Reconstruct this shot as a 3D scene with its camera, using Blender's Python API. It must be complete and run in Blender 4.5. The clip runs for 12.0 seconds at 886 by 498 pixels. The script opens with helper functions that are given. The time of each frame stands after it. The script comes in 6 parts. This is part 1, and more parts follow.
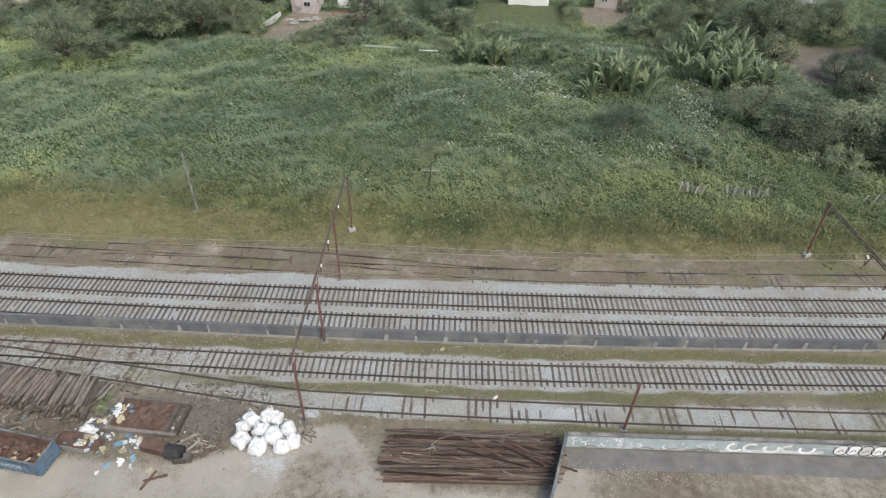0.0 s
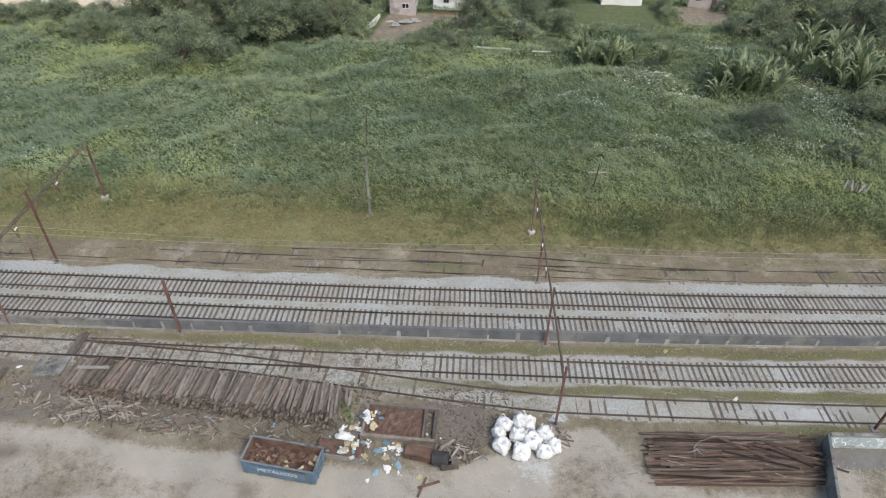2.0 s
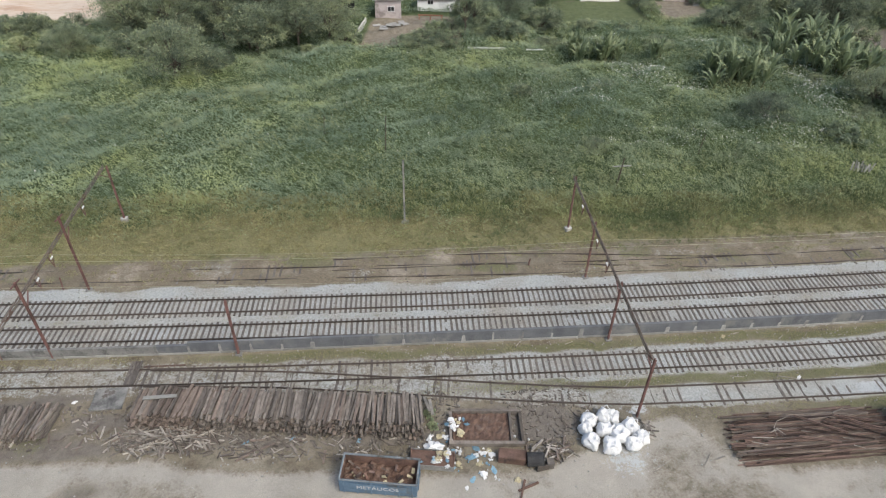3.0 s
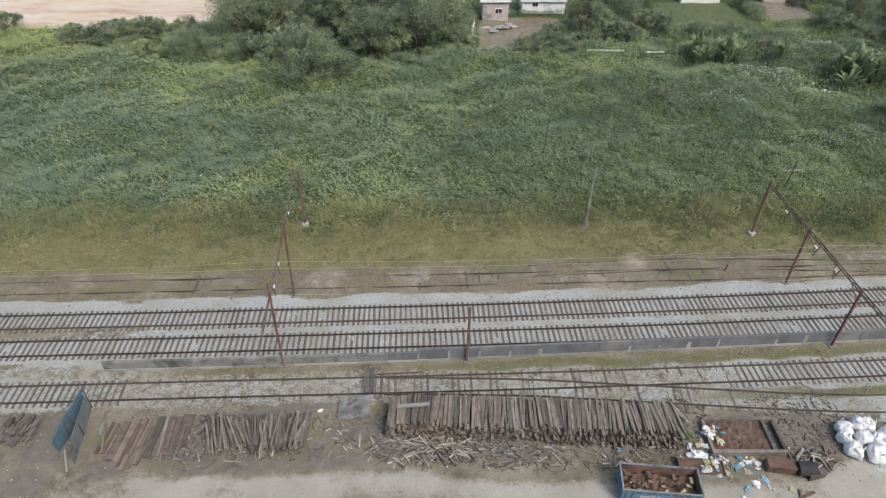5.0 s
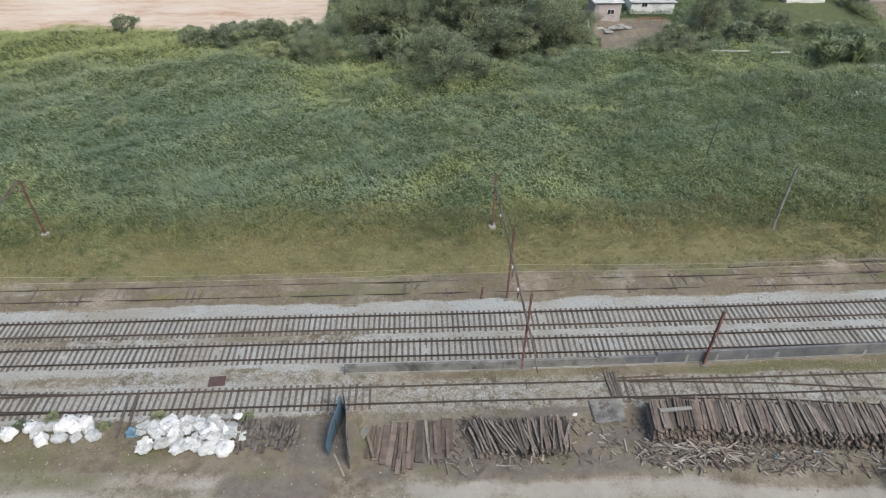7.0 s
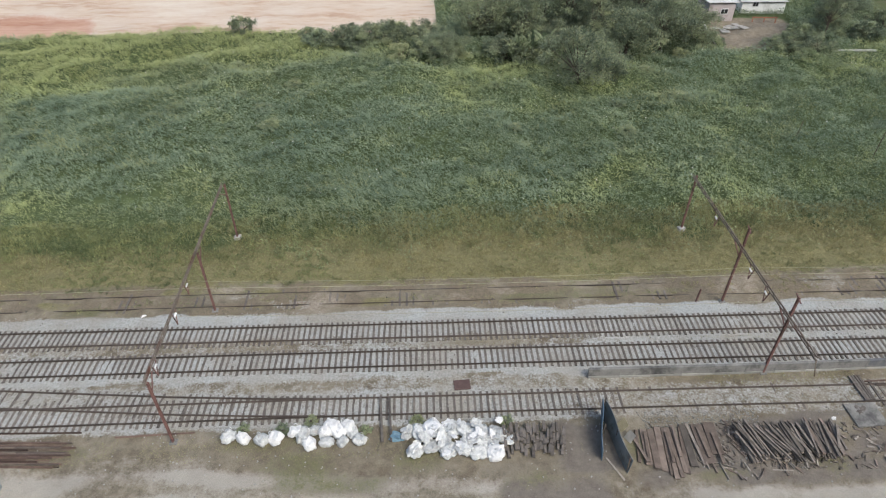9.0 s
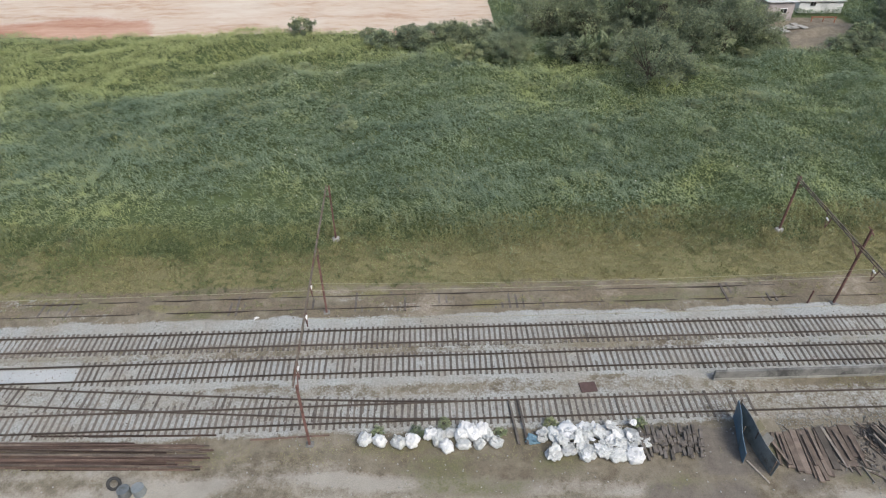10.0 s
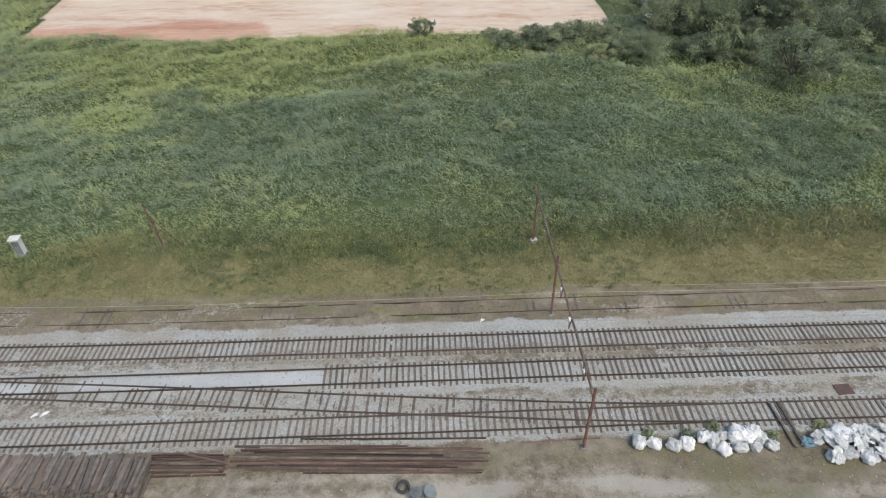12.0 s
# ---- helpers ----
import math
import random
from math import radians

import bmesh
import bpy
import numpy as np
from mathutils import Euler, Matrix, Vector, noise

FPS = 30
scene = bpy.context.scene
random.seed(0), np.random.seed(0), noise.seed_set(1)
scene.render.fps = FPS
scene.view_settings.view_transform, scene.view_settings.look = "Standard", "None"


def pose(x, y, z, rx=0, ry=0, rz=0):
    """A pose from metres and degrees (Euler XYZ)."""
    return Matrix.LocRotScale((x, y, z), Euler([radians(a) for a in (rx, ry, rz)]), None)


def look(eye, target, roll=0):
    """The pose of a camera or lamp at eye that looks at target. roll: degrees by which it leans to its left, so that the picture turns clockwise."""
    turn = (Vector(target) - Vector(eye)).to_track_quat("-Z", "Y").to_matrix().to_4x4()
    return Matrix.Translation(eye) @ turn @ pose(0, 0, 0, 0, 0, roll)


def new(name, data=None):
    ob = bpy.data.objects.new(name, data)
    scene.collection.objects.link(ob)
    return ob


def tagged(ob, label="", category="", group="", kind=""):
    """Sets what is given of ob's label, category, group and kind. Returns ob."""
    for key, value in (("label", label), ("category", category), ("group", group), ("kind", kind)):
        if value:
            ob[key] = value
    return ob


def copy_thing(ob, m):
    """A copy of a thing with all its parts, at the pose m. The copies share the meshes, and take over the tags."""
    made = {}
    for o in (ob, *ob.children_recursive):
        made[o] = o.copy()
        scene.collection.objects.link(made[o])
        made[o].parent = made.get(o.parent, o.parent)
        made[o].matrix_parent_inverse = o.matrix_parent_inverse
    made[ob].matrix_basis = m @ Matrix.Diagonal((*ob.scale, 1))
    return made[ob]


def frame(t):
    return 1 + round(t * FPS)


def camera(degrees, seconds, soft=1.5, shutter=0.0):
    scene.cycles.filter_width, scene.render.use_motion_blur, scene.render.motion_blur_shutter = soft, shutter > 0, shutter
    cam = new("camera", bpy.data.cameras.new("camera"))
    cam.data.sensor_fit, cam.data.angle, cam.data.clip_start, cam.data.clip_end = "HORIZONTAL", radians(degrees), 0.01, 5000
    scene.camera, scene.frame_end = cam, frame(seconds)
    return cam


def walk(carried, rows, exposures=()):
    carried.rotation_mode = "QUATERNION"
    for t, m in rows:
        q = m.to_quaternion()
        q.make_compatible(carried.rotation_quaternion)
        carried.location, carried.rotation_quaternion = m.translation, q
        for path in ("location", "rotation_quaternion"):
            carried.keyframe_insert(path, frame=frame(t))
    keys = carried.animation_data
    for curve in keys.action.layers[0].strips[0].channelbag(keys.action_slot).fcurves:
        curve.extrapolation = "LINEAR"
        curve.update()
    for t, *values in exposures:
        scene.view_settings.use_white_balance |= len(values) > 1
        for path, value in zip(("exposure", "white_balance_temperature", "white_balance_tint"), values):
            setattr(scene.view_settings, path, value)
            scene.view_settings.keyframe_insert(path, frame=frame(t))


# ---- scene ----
cam = camera(69.0, 12.0, soft=1.2)
METRES, EYE, TILT, LEAN, TURN = 108.8, 38.7, -39.0, -0.86, 3.2
ROWS = [
    (0.0, 0.0, 0.0, 0.0, 0.0, 0.0, -0.0),
    (0.5, -0.0413, 0.0001, 0.0009, 0.06, -0.01, 0.02),
    (1.0, -0.083, 0.0005, 0.0017, 0.13, -0.01, 0.04),
    (1.5, -0.1249, 0.0009, 0.0026, 0.21, -0.02, 0.04),
    (2.0, -0.1665, 0.0017, 0.0035, -0.46, -0.02, 0.64),
    (2.5, -0.2072, 0.0034, 0.0057, -2.47, -0.06, 2.28),
    (3.0, -0.2485, 0.0072, 0.0094, -5.08, -0.19, 4.22),
    (5.0, -0.4105, 0.0242, 0.0262, -4.89, -0.18, 4.27),
    (5.5, -0.4514, 0.0284, 0.0293, -4.79, -0.16, 4.27),
    (6.0, -0.4923, 0.0323, 0.0332, -4.68, -0.15, 4.3),
    (6.5, -0.5337, 0.0361, 0.0368, -4.56, -0.13, 4.33),
    (8.5, -0.6983, 0.0504, 0.0515, -4.16, -0.09, 4.44),
    (9.0, -0.7401, 0.0536, 0.0556, -4.02, -0.11, 4.47),
    (9.5, -0.7823, 0.0569, 0.0598, -3.9, -0.12, 4.5),
    (10.0, -0.8245, 0.0601, 0.0639, -3.77, -0.12, 4.53),
    (10.5, -0.8666, 0.0634, 0.0678, -3.64, -0.11, 4.57),
    (11.0, -0.9088, 0.0665, 0.0715, -3.51, -0.12, 4.61),
    (11.5, -0.9509, 0.0696, 0.0751, -3.36, -0.11, 4.65),
    (12.0, -0.9933, 0.0725, 0.079, -3.23, -0.12, 4.68),
]
walk(cam, [(t, pose(0, 0, EYE, TILT, LEAN, TURN) @ pose(METRES * x, METRES * y, METRES * z, 90 + pitch, roll, yaw)) for t, x, y, z, yaw, pitch, roll in ROWS], exposures=[(0.0, 0.52, 6500, 6.5), (8.5, 0.48, 6500, 6.5), (12.0, 0.42, 6500, 6.5)])

# ---- light: a bright overcast sky with a weak, wide sun ----
SUN_EL, SUN_AZ = radians(52), radians(140)
world = bpy.data.worlds.new("sky")
scene.world = world
world.use_nodes = True
wn = world.node_tree
sky = wn.nodes.new("ShaderNodeTexSky")
sky.sky_type, sky.sun_disc, sky.sun_elevation, sky.sun_rotation = "NISHITA", False, SUN_EL, SUN_AZ
sky.air_density, sky.dust_density, sky.ozone_density = 1.0, 4.0, 0.6
wn.links.new(sky.outputs[0], wn.nodes["Background"].inputs[0])
wn.nodes["Background"].inputs[1].default_value = 0.15
sun = new("sun", bpy.data.lights.new("sun", "SUN"))
sun.data.energy, sun.data.angle, sun.data.color = 1.1, radians(24), (1.0, 0.97, 0.92)
sun.matrix_world = look((math.sin(SUN_AZ) * math.cos(SUN_EL) * 90, math.cos(SUN_AZ) * math.cos(SUN_EL) * 90, 90 * math.sin(SUN_EL)), (0, 0, 0))

# ---- materials ----


def shader(name, rough=0.8, metal=0.0, spec=0.3):
    m = bpy.data.materials.new(name)
    m.use_nodes = True
    b = m.node_tree.nodes["Principled BSDF"]
    b.inputs["Roughness"].default_value, b.inputs["Metallic"].default_value = rough, metal
    b.inputs["Specular IOR Level"].default_value = spec
    return m, m.node_tree.nodes, m.node_tree.links, b


def noise_node(n, l, co, scale, detail=5.0, rough=0.6):
    t = n.new("ShaderNodeTexNoise")
    t.inputs["Scale"].default_value, t.inputs["Detail"].default_value, t.inputs["Roughness"].default_value = scale, detail, rough
    l.new(co, t.inputs["Vector"])
    return t.outputs["Fac"]


def ramp(n, l, fac, stops):
    r = n.new("ShaderNodeValToRGB")
    e = r.color_ramp.elements
    while len(e) < len(stops):
        e.new(0.5)
    for k, (p, c) in zip(e, stops):
        k.position, k.color = p, (*c, 1)
    l.new(fac, r.inputs[0])
    return r.outputs[0]


def math_node(n, l, op, a, b):
    m = n.new("ShaderNodeMath")
    m.operation, m.use_clamp = op, False
    for i, v in enumerate((a, b)):
        if isinstance(v, (int, float)):
            m.inputs[i].default_value = v
        else:
            l.new(v, m.inputs[i])
    return m.outputs[0]


def mix(n, l, fac, a, b, mode="MIX"):
    m = n.new("ShaderNodeMix")
    m.data_type, m.blend_type = "RGBA", mode
    for i, v in ((0, fac), (6, a), (7, b)):
        if isinstance(v, (int, float)):
            m.inputs[i].default_value = v
        elif isinstance(v, tuple):
            m.inputs[i].default_value = (*v, 1)
        else:
            l.new(v, m.inputs[i])
    return m.outputs[2]


def surface(name, dark, light, scale=3.0, fine=40.0, rough=0.8, metal=0.0, bump=0.02, stain=None, per_object=0.25, spec=0.3):
    """Two-scale mottling between two colours, an optional stain colour in patches, and each object a little lighter or darker."""
    m, n, l, b = shader(name, rough, metal, spec)
    co = n.new("ShaderNodeTexCoord").outputs["Object"]
    info = n.new("ShaderNodeObjectInfo").outputs["Random"]
    shift = n.new("ShaderNodeVectorMath")
    shift.operation = "ADD"
    l.new(co, shift.inputs[0])
    comb = n.new("ShaderNodeCombineXYZ")
    for i in range(3):
        l.new(math_node(n, l, "MULTIPLY", info, 37.0 + 11 * i), comb.inputs[i])
    l.new(comb.outputs[0], shift.inputs[1])
    a, c = noise_node(n, l, shift.outputs[0], scale), noise_node(n, l, shift.outputs[0], fine)
    f = math_node(n, l, "ADD", math_node(n, l, "MULTIPLY", a, 0.6), math_node(n, l, "MULTIPLY", c, 0.4))
    col = ramp(n, l, f, [(0.32, dark), (0.68, light)])
    if stain:
        s = noise_node(n, l, shift.outputs[0], scale * 0.6, 6.0, 0.7)
        col = mix(n, l, ramp(n, l, s, [(0.52, (0, 0, 0)), (0.66, (1, 1, 1))]), col, stain)
    if per_object:
        g = math_node(n, l, "ADD", 1 - per_object, math_node(n, l, "MULTIPLY", info, 2 * per_object))
        cc = n.new("ShaderNodeCombineColor")
        for i in range(3):
            l.new(g, cc.inputs[i])
        col = mix(n, l, 1.0, col, cc.outputs[0], "MULTIPLY")
    l.new(col, b.inputs["Base Color"])
    if bump:
        bn = n.new("ShaderNodeBump")
        bn.inputs["Distance"].default_value = bump
        l.new(c, bn.inputs["Height"])
        l.new(bn.outputs[0], b.inputs["Normal"])
    return m


M_RAIL = surface("rusty_rail", (0.05, 0.041, 0.036), (0.12, 0.098, 0.085), 1.5, 30, 0.6, 0.3, 0.004)
M_SCRAP = surface("rusty_scrap_rail", (0.055, 0.038, 0.032), (0.17, 0.12, 0.10), 0.8, 25, 0.7, 0.2, 0.006, per_object=0.65)
M_SCRAP_GREY = surface("dull_grey_rail", (0.07, 0.058, 0.05), (0.21, 0.175, 0.15), 0.7, 25, 0.75, 0.2, 0.006, stain=(0.26, 0.21, 0.17), per_object=0.4)
M_SLEEPER = surface("weathered_sleeper", (0.07, 0.062, 0.056), (0.19, 0.17, 0.152), 2.5, 35, 0.9, 0, 0.01, per_object=0.25)
M_TIMBER = surface("old_grey_timber", (0.075, 0.064, 0.055), (0.22, 0.193, 0.168), 2.0, 35, 0.9, 0, 0.012, per_object=0.5)
M_TIMBER_PALE = surface("pale_split_timber", (0.15, 0.138, 0.12), (0.36, 0.33, 0.29), 2.0, 35, 0.9, 0, 0.012, per_object=0.4)
M_SCRAP_FILL = surface("mixed_rusty_scrap", (0.07, 0.044, 0.034), (0.19, 0.122, 0.092), 2.5, 14, 0.9, 0.05, 0.05, stain=(0.175, 0.13, 0.105), per_object=0.1)
M_TIMBER_RED = surface("brown_timber", (0.092, 0.073, 0.061), (0.222, 0.178, 0.15), 2.0, 35, 0.9, 0, 0.012, per_object=0.35)
M_CONCRETE = surface("stained_concrete", (0.10, 0.10, 0.096), (0.27, 0.265, 0.25), 0.9, 14, 0.9, 0, 0.01, stain=(0.07, 0.07, 0.068), per_object=0.12)
M_CONCRETE_PALE = surface("pale_concrete", (0.25, 0.25, 0.235), (0.42, 0.41, 0.385), 1.2, 18, 0.9, 0, 0.01, stain=(0.20, 0.19, 0.17), per_object=0.1)
M_WALL_DARK = surface("sooty_wall_panel", (0.085, 0.09, 0.1), (0.165, 0.17, 0.18), 0.8, 12, 0.9, 0, 0.008, stain=(0.19, 0.19, 0.18), per_object=0.03)
M_APRON = surface("damp_concrete", (0.085, 0.083, 0.08), (0.175, 0.172, 0.165), 0.7, 14, 0.85, 0, 0.008, stain=(0.12, 0.11, 0.098))
M_LIME = surface("lime_run", (0.17, 0.17, 0.163), (0.34, 0.335, 0.318), 2.5, 16, 0.9, per_object=0.3)
M_STREAK = surface("lime_streak", (0.22, 0.22, 0.205), (0.36, 0.355, 0.33), 2, 20, 0.9)
M_STEEL_RED = surface("red_oxide_steel", (0.115, 0.062, 0.055), (0.225, 0.125, 0.11), 1.5, 20, 0.7, 0.1, 0.004, stain=(0.07, 0.045, 0.038), per_object=0.1)
M_STEEL_GREY = surface("weathered_beam_steel", (0.10, 0.082, 0.068), (0.225, 0.19, 0.158), 1.2, 18, 0.7, 0.2, 0.004, stain=(0.11, 0.055, 0.04))
M_WIRE = surface("contact_wire", (0.30, 0.29, 0.20), (0.42, 0.40, 0.30), 1, 10, 0.5, 0.3, 0)
M_BAG = surface("white_woven_plastic", (0.53, 0.54, 0.54), (0.74, 0.74, 0.74), 2.0, 16, 0.6, 0, 0.015, per_object=0.05)
M_BAG_DIRTY = surface("dirty_white_plastic", (0.34, 0.36, 0.36), (0.64, 0.65, 0.645), 3.2, 14, 0.6, 0, 0.05, stain=(0.36, 0.36, 0.34), per_object=0.15)
M_BLUE = surface("faded_blue_paint", (0.075, 0.125, 0.185), (0.145, 0.22, 0.30), 1.2, 20, 0.55, 0.1, 0.004, stain=(0.13, 0.135, 0.14), per_object=0.05)
M_BLUE_DARK = surface("weathered_blue_sheet", (0.075, 0.13, 0.19), (0.15, 0.225, 0.29), 1.2, 20, 0.5, 0.3, 0.004, stain=(0.09, 0.095, 0.09), per_object=0.05)
M_GREY_SHEET = surface("grey_sheet", (0.12, 0.14, 0.15), (0.25, 0.27, 0.275), 1.3, 20, 0.5, 0.3, 0.004, stain=(0.08, 0.075, 0.06))
M_RUST = surface("rust", (0.09, 0.055, 0.042), (0.22, 0.14, 0.11), 1.6, 20, 0.85, 0.1, 0.01, stain=(0.07, 0.05, 0.042))
M_WHITE = surface("white_paint", (0.68, 0.68, 0.67), (0.8, 0.8, 0.79), 3, 30, 0.6)
M_PALE_BLUE = surface("pale_blue_spray", (0.25, 0.31, 0.33), (0.42, 0.47, 0.485), 1.4, 9, 0.8, stain=(0.50, 0.53, 0.54), per_object=0.12)
M_BLACK = surface("black_spray", (0.02, 0.02, 0.022), (0.04, 0.04, 0.042), 3, 30, 0.8)
M_RED_PLATE = surface("dark_red_plate", (0.085, 0.055, 0.05), (0.14, 0.09, 0.082), 2, 20, 0.7)
M_TYRE = surface("tyre_rubber", (0.02, 0.02, 0.021), (0.06, 0.06, 0.06), 3, 30, 0.8)
M_BARK = surface("bark", (0.05, 0.04, 0.03), (0.14, 0.115, 0.09), 2, 20, 0.95, 0, 0.02)
M_STEM = surface("banana_stem", (0.08, 0.09, 0.04), (0.17, 0.16, 0.09), 2, 20, 0.8)
M_RENDER = surface("house_plaster", (0.44, 0.38, 0.37), (0.62, 0.56, 0.55), 0.7, 9, 0.9, 0, 0.006, stain=(0.30, 0.26, 0.25))
M_ROOF = surface("fibre_cement_roof", (0.36, 0.36, 0.36), (0.55, 0.55, 0.55), 0.6, 8, 0.85, 0, 0.01, stain=(0.25, 0.25, 0.25))
M_WHITEWALL = surface("whitewashed_wall", (0.55, 0.55, 0.54), (0.75, 0.75, 0.74), 0.5, 8, 0.9, stain=(0.45, 0.45, 0.44))
M_DARK = surface("dark_opening", (0.015, 0.015, 0.017), (0.035, 0.035, 0.038), 2, 10, 0.3)
M_BRICK = surface("clay_brick", (0.25, 0.10, 0.065), (0.42, 0.19, 0.12), 3, 20, 0.9)
M_YELLOW = surface("yellowed_plastic", (0.32, 0.28, 0.17), (0.50, 0.45, 0.31), 3, 20, 0.6)
M_SKYBLUE = surface("blue_plastic", (0.10, 0.20, 0.28), (0.23, 0.36, 0.44), 3, 20, 0.5)
M_STONE = surface("loose_stone", (0.18, 0.17, 0.16), (0.42, 0.40, 0.37), 3, 20, 0.9, per_object=0)


def leaf_material(name, stops, dry=(0.30, 0.265, 0.15), rough=0.55, each=0.0):
    """Foliage: a tint for each leaf, a share of dry straw colour, and slow drifts of tone over the ground."""
    m, n, l, b = shader(name, rough, 0.0, 0.25)
    at, dr = n.new("ShaderNodeAttribute"), n.new("ShaderNodeAttribute")
    at.attribute_name, dr.attribute_name = "tint", "dry"
    co = n.new("ShaderNodeTexCoord").outputs["Object"]
    drift = math_node(n, l, "MULTIPLY", math_node(n, l, "SUBTRACT", noise_node(n, l, co, 0.11, 4.0, 0.6), 0.5), 0.9)
    own = n.new("ShaderNodeObjectInfo").outputs["Random"]
    tone = math_node(n, l, "ADD", at.outputs["Fac"], drift)
    if each:
        tone = math_node(n, l, "ADD", tone, math_node(n, l, "MULTIPLY", math_node(n, l, "SUBTRACT", own, 0.45), each))
    col = ramp(n, l, tone, stops)
    if each:
        hue = math_node(n, l, "FRACT", math_node(n, l, "MULTIPLY", own, 7.3), 0.0)
        col = mix(n, l, math_node(n, l, "MULTIPLY", hue, 0.3), col, mix(n, l, 1.0, col, (1.25, 1.06, 0.9), "MULTIPLY"))
    col = mix(n, l, dr.outputs["Fac"], col, dry)
    l.new(col, b.inputs["Base Color"])
    tr = n.new("ShaderNodeBsdfTranslucent")
    l.new(col, tr.inputs["Color"])
    ms = n.new("ShaderNodeMixShader")
    ms.inputs[0].default_value = 0.25
    l.new(b.outputs[0], ms.inputs[1])
    l.new(tr.outputs[0], ms.inputs[2])
    l.new(ms.outputs[0], n["Material Output"].inputs["Surface"])
    return m


G_FIELD = leaf_material("field_leaves", [(0.0, (0.10, 0.145, 0.102)), (0.35, (0.167, 0.227, 0.16)), (0.7, (0.24, 0.305, 0.202)), (1.0, (0.39, 0.44, 0.20))], dry=(0.30, 0.315, 0.145))
G_DRY = leaf_material("dry_grass_blades", [(0.0, (0.075, 0.105, 0.05)), (0.5, (0.165, 0.20, 0.092)), (1.0, (0.33, 0.34, 0.16))], dry=(0.33, 0.302, 0.158))
G_TREE = leaf_material("tree_leaves", [(0.0, (0.088, 0.112, 0.078)), (0.5, (0.185, 0.23, 0.155)), (1.0, (0.31, 0.355, 0.205))], each=0.6)
G_BANANA = leaf_material("banana_leaves", [(0.0, (0.115, 0.155, 0.095)), (0.5, (0.20, 0.25, 0.145)), (1.0, (0.34, 0.385, 0.215))], dry=(0.33, 0.27, 0.16), rough=0.45, each=0.35)
G_FLOWER = surface("white_petals", (0.6, 0.6, 0.56), (0.78, 0.78, 0.74), 2, 20, 0.7, per_object=0)


def ground_material():
    """Earth, ballast, moss, dust, grass litter and red clay, by where each of them lies, with ragged edges."""
    m, n, l, b = shader("ground_earth", 0.95, 0.0, 0.15)
    co = n.new("ShaderNodeTexCoord").outputs["Object"]
    n1, n2, n3, n4 = (noise_node(n, l, co, s, 6.0, 0.65) for s in (0.22, 1.3, 5.5, 17.0))

    def share(name, soft=0.35):
        a = n.new("ShaderNodeAttribute")
        a.attribute_name = name
        e = math_node(n, l, "ADD", math_node(n, l, "MULTIPLY", math_node(n, l, "SUBTRACT", n2, 0.5), 0.9), math_node(n, l, "MULTIPLY", math_node(n, l, "SUBTRACT", n3, 0.5), 0.8))
        s = math_node(n, l, "ADD", a.outputs["Fac"], e)
        return ramp(n, l, s, [(0.5 - soft / 2, (0, 0, 0)), (0.5 + soft / 2, (1, 1, 1))])

    def tone(lo, hi, k=n2):
        f = math_node(n, l, "ADD", math_node(n, l, "MULTIPLY", k, 0.5), math_node(n, l, "MULTIPLY", n4, 0.5))
        return ramp(n, l, f, [(0.385, lo), (0.615, hi)])

    def clay_tone():
        """Levelled clay: wheel-drawn streaks of red and cream."""
        st = n.new("ShaderNodeMapping")
        st.inputs["Scale"].default_value = (0.28, 1.0, 1.0)
        l.new(co, st.inputs["Vector"])
        a, c = noise_node(n, l, st.outputs[0], 0.22, 5.0, 0.6), noise_node(n, l, st.outputs[0], 1.2, 5.0, 0.7)
        f = math_node(n, l, "ADD", math_node(n, l, "MULTIPLY", a, 0.65), math_node(n, l, "MULTIPLY", c, 0.35))
        base = ramp(n, l, f, [(0.36, (0.40, 0.27, 0.19)), (0.47, (0.52, 0.42, 0.335)), (0.62, (0.59, 0.525, 0.45))])
        return mix(n, l, share("red", 0.5), base, ramp(n, l, f, [(0.36, (0.34, 0.17, 0.11)), (0.64, (0.52, 0.36, 0.28))]))

    col = tone((0.105, 0.088, 0.064), (0.215, 0.188, 0.14))
    col = mix(n, l, ramp(n, l, n1, [(0.42, (0, 0, 0)), (0.62, (1, 1, 1))]), col, tone((0.16, 0.142, 0.108), (0.29, 0.262, 0.208)))
    col = mix(n, l, share("tan", 0.5), col, tone((0.135, 0.118, 0.09), (0.265, 0.23, 0.18)))
    col = mix(n, l, share("dust", 0.5), col, tone((0.25, 0.235, 0.205), (0.40, 0.375, 0.33), n1))
    # Damp earth, and ground darkened to stand for shade.
    col = mix(n, l, share("wet_shade", 0.4), col, tone((0.12, 0.105, 0.09), (0.20, 0.18, 0.155)))
    col = mix(n, l, share("straw"), col, tone((0.105, 0.1, 0.05), (0.245, 0.225, 0.118), n3))
    col = mix(n, l, share("loam", 0.5), col, mix(n, l, ramp(n, l, n1, [(0.51, (0, 0, 0)), (0.68, (1, 1, 1))]), tone((0.11, 0.093, 0.066), (0.225, 0.19, 0.14), n3), tone((0.2, 0.172, 0.135), (0.40, 0.355, 0.295), n3)))
    col = mix(n, l, share("gravel", 0.25), col, mix(n, l, ramp(n, l, n1, [(0.4, (0, 0, 0)), (0.65, (1, 1, 1))]), tone((0.25, 0.262, 0.255), (0.43, 0.445, 0.434), n3), tone((0.20, 0.192, 0.168), (0.36, 0.346, 0.308), n3)))
    col = mix(n, l, share("moss"), col, tone((0.09, 0.092, 0.048), (0.19, 0.183, 0.108), n3))
    col = mix(n, l, share("lush", 0.6), col, tone((0.05, 0.07, 0.032), (0.10, 0.13, 0.06)))
